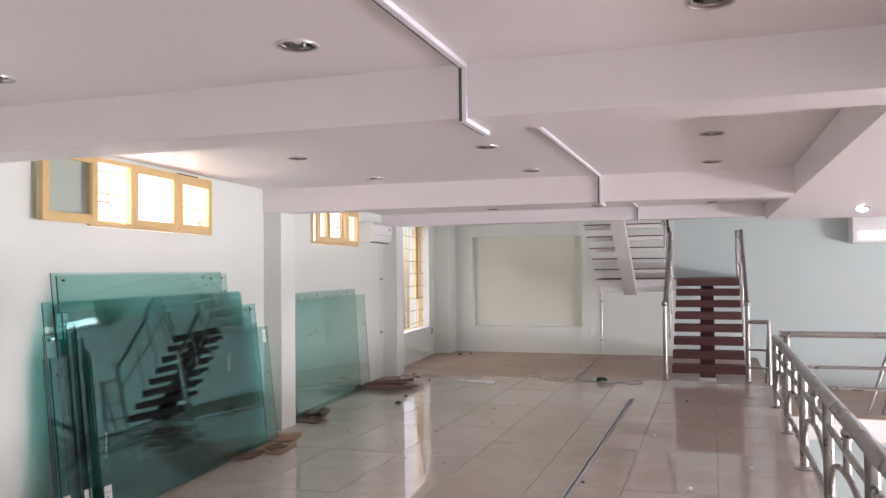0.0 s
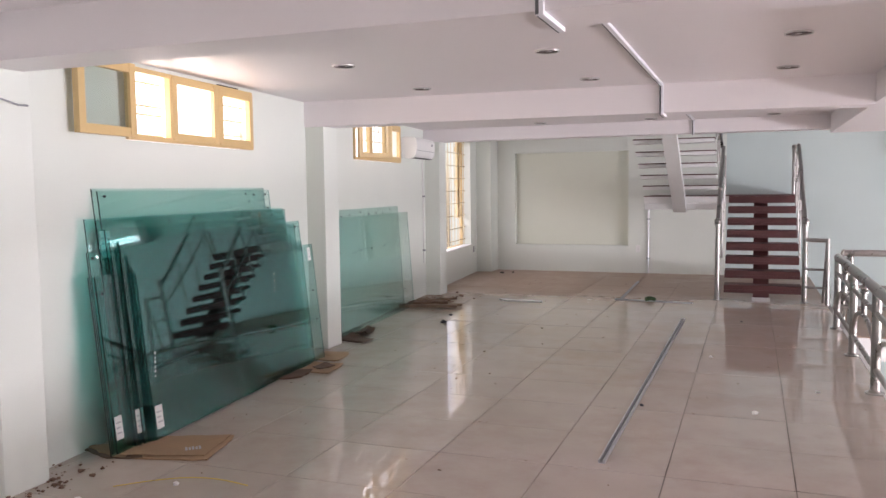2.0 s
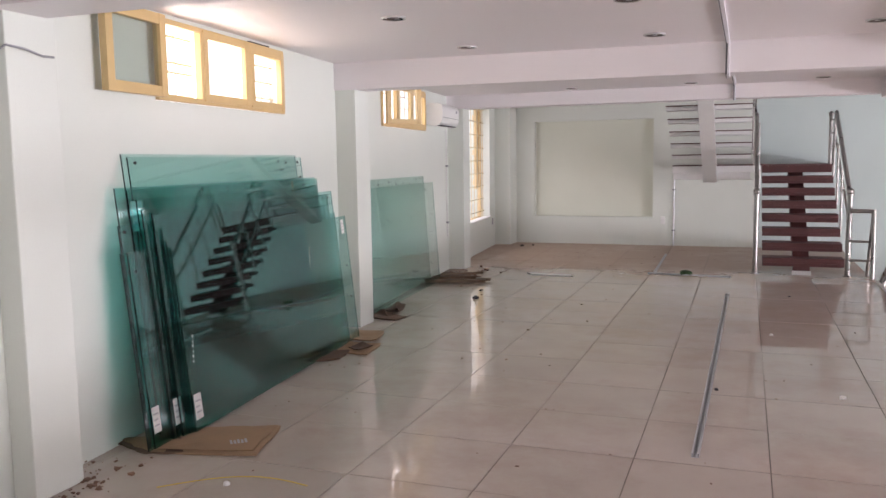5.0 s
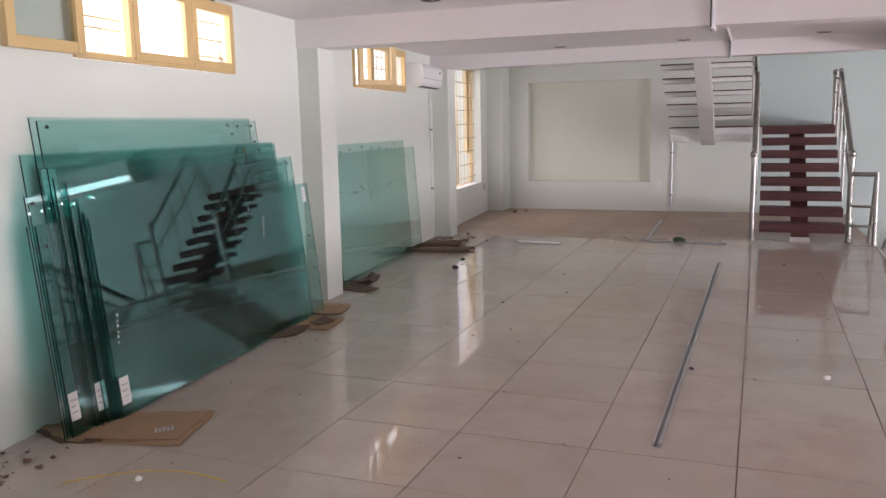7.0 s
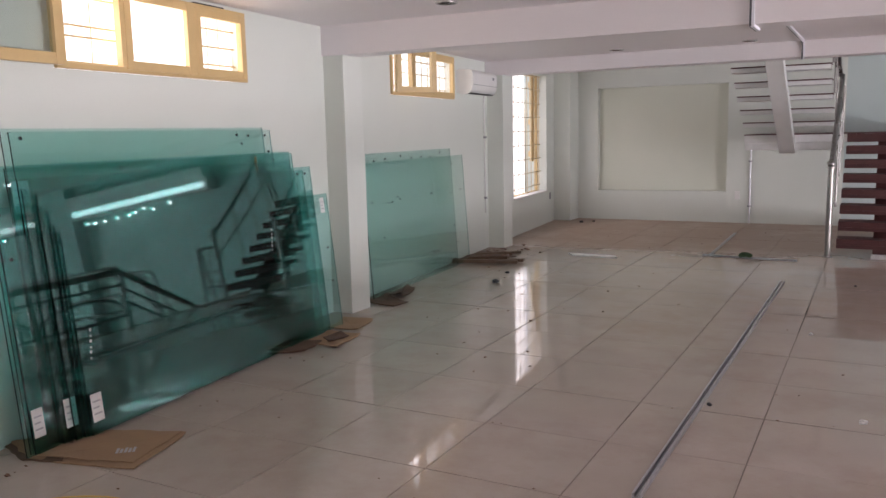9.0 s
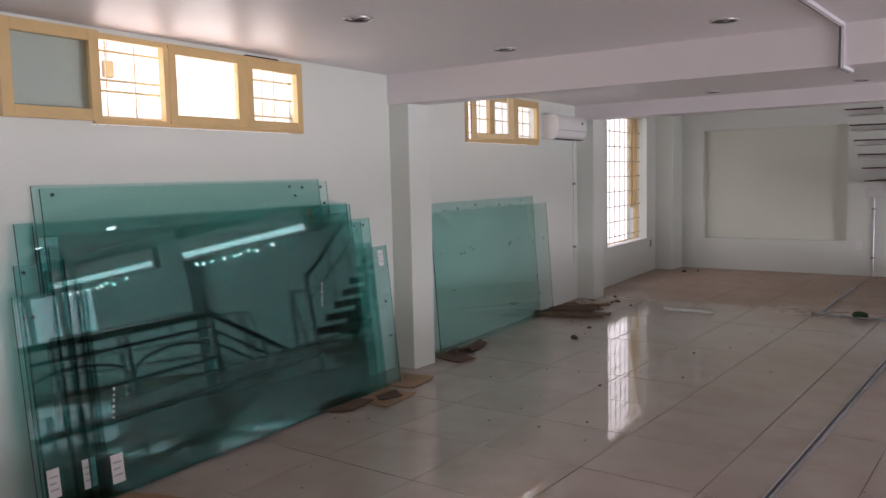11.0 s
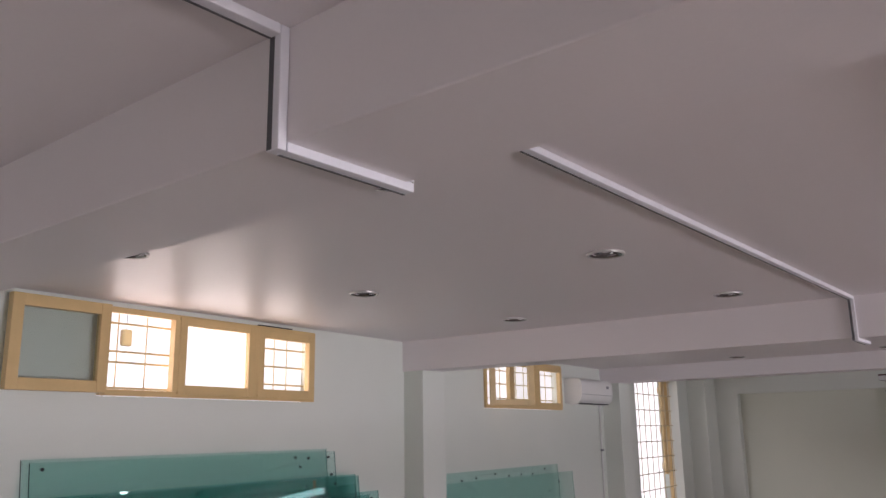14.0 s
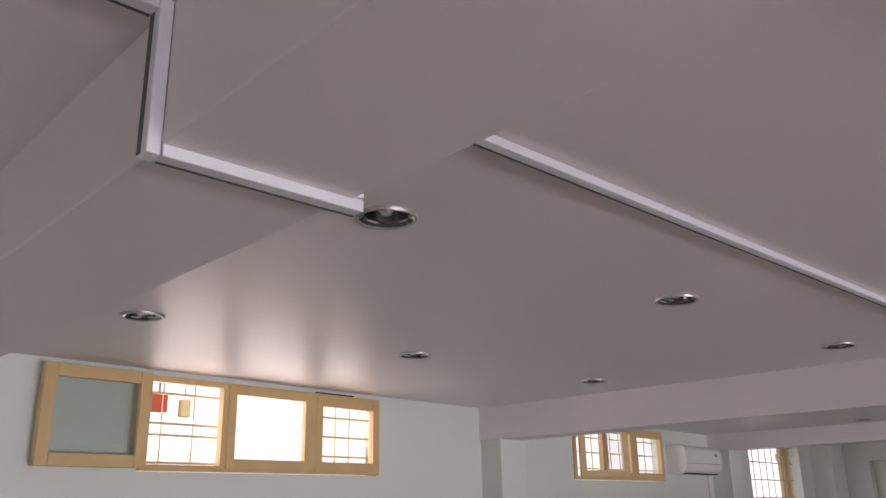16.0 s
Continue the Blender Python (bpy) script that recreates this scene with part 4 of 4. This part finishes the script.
dl.location = (DL_X[0], DL_Y[0], CEIL)
for x in DL_X:
    for y in DL_Y:
        if (x, y) != (DL_X[0], DL_Y[0]):
            copy_thing(dl, pose(x, y, CEIL, 0, 0, 40 * x + 70 * y))


def duct(name, label, runs):
    d = tagged(thing(name), label, "cable duct")
    for (x0, x1, y0, y1, z0, z1), dark in runs:
        part("cover", box(B(), x0, x1, y0, y1, z0, z1, None, 0.002), DUCT, d)
        # the shaded edge of the duct is put in as a dark strip
        if dark:
            part("shade_strip", box(B(), *dark), DUCT_SHADE, d, "dark grey strip drawn for the shaded duct edge")
    return d


DX0, DX1, DW = -0.795, -0.765, 0.020
zc, zb = CEIL - DW, BEAM + 0.008 - DW


def top_run(y0, y1, z):
    return ((DX0, DX1, y0, y1, z, z + DW - 0.001), (DX0 + 0.002, DX0 + 0.008, y0 + 0.002, y1 - 0.002, z - 0.0008, z + 0.001))


def face_run(y, z0, z1):
    return ((DX0, DX1, y - DW, y - 0.001, z0, z1), (DX0 + 0.002, DX0 + 0.014, y - DW - 0.0008, y - DW + 0.001, z0 + 0.002, z1))


zb2 = BEAM2 + 0.004 - DW


def back_run(y, z0):
    return ((DX0, DX1, y + 0.001, y + DW, z0, CEIL - 0.001), (DX0 - 0.001, DX0 + 0.001, y + 0.003, y + DW - 0.003, z0 + 0.002, CEIL - 0.003))


duct("cable_duct", "white plastic cable duct stepping round the first beam", [top_run(-5.9, B1F - DW - 0.001, zc), face_run(B1F, zb, CEIL - 0.001), top_run(B1F + 0.001, B1B + DW, zb)])
duct("cable_duct", "white plastic cable duct running to the second beam", [back_run(B1B, zb + DW + 0.001), top_run(B1B + DW + 0.001, B2F - DW - 0.001, zc), face_run(B2F, zb2, CEIL - 0.001), top_run(B2F + 0.001, B2B + DW, zb2)])
duct("cable_duct", "white plastic cable duct stepping down the third beam", [back_run(B2B, zb2 + DW + 0.001), top_run(B2B + DW + 0.001, 10.32 - DW - 0.001, zc), face_run(10.32, 2.04, CEIL - 0.001)])

boxl = tagged(thing("wall_light_box"), "long white wall light box with a lit front", "wall light")
part("housing", box(B(), 2.10, 5.3, 13.55, END - 0.002, 1.80, 2.25, None, 0.02), PLASTIC, boxl)
part("lit_strip", box(B(), 2.18, 5.25, 13.54, 13.549, 1.86, 1.97, None, 0.002), TUBE, boxl, "glowing lamp strip")
rb = random.Random(14)
for k in range(9):
    x, z, y = 3.15 + 0.24 * k + rb.uniform(-0.08, 0.08), rb.uniform(1.66, 1.77), 13.60 + rb.uniform(0, 0.06)
    hang = part("hanger", rod(B(), (x, y, z), (x, y, 1.805), 0.004, 6), CHROME, boxl)
    part("bulb", ball(B(), (x, y, z), 0.024, 10), LED, hang, "small glowing bulb")
copy_thing(boxl, pose(3.95, 0, 0))
spot = tagged(thing("ceiling_spot"), "small lit ceiling spot over the void", "spot lamp", "lit spots over the void")
part("rim", lathe(B(), [(0.068, -0.001), (0.068, -0.012), (0.056, -0.014), (0.054, -0.004)]), CHROME, spot, smooth=True)
part("lens", lathe(B(), [(0.053, -0.006), (0.049, -0.022), (0.034, -0.036), (0.001, -0.043)], 16), LED, spot, "glowing lens")
spot.location = (1.46, 8.6, BEAM)
for i in range(5):
    for j in range(4):
        if i or j:
            copy_thing(spot, pose(1.46 + 1.4 * i, 8.6 - 1.75 * j, BEAM))

# ---- floor tiles, one by one ----
tile_bm = B()
box(tile_bm, -0.2978, 0.2978, -0.2978, 0.2978, -0.012, 0.0)
bmesh.ops.bevel(tile_bm, geom=[e for e in tile_bm.edges if all(abs(v.co.z) < 1e-4 for v in e.verts)], offset=0.0012, segments=1, affect="EDGES")
tile_mesh = mesh("floor_tile", tile_bm, TILE)
for i in range(9):
    for j in range(-17, 16):
        x, y = -0.5 - 0.3 + 0.6 * (i - 6), 4.83 + 0.3 + 0.6 * j
        if x + 0.36 < -3.62 - 0.1 * (y - 4.05):
            continue
        t = new("floor_tile", tile_mesh)
        t.parent = floor
        t.location = (x, y, 0.0005 * math.sin(7 * i + 3 * j))
        t.rotation_euler = (0.0006 * math.sin(5 * i + j), 0.0006 * math.cos(3 * i + 2 * j), math.pi * ((i * 7 + j * 3) % 2))
strip_bm = B()
for j in range(-17, 16):
    box(strip_bm, 0.1022, 0.738, 4.8322 + 0.6 * j, 5.4278 + 0.6 * j, -0.012, 0.0)
tagged(part("edge_tiles", strip_bm, TILE, floor), kind="stuff")
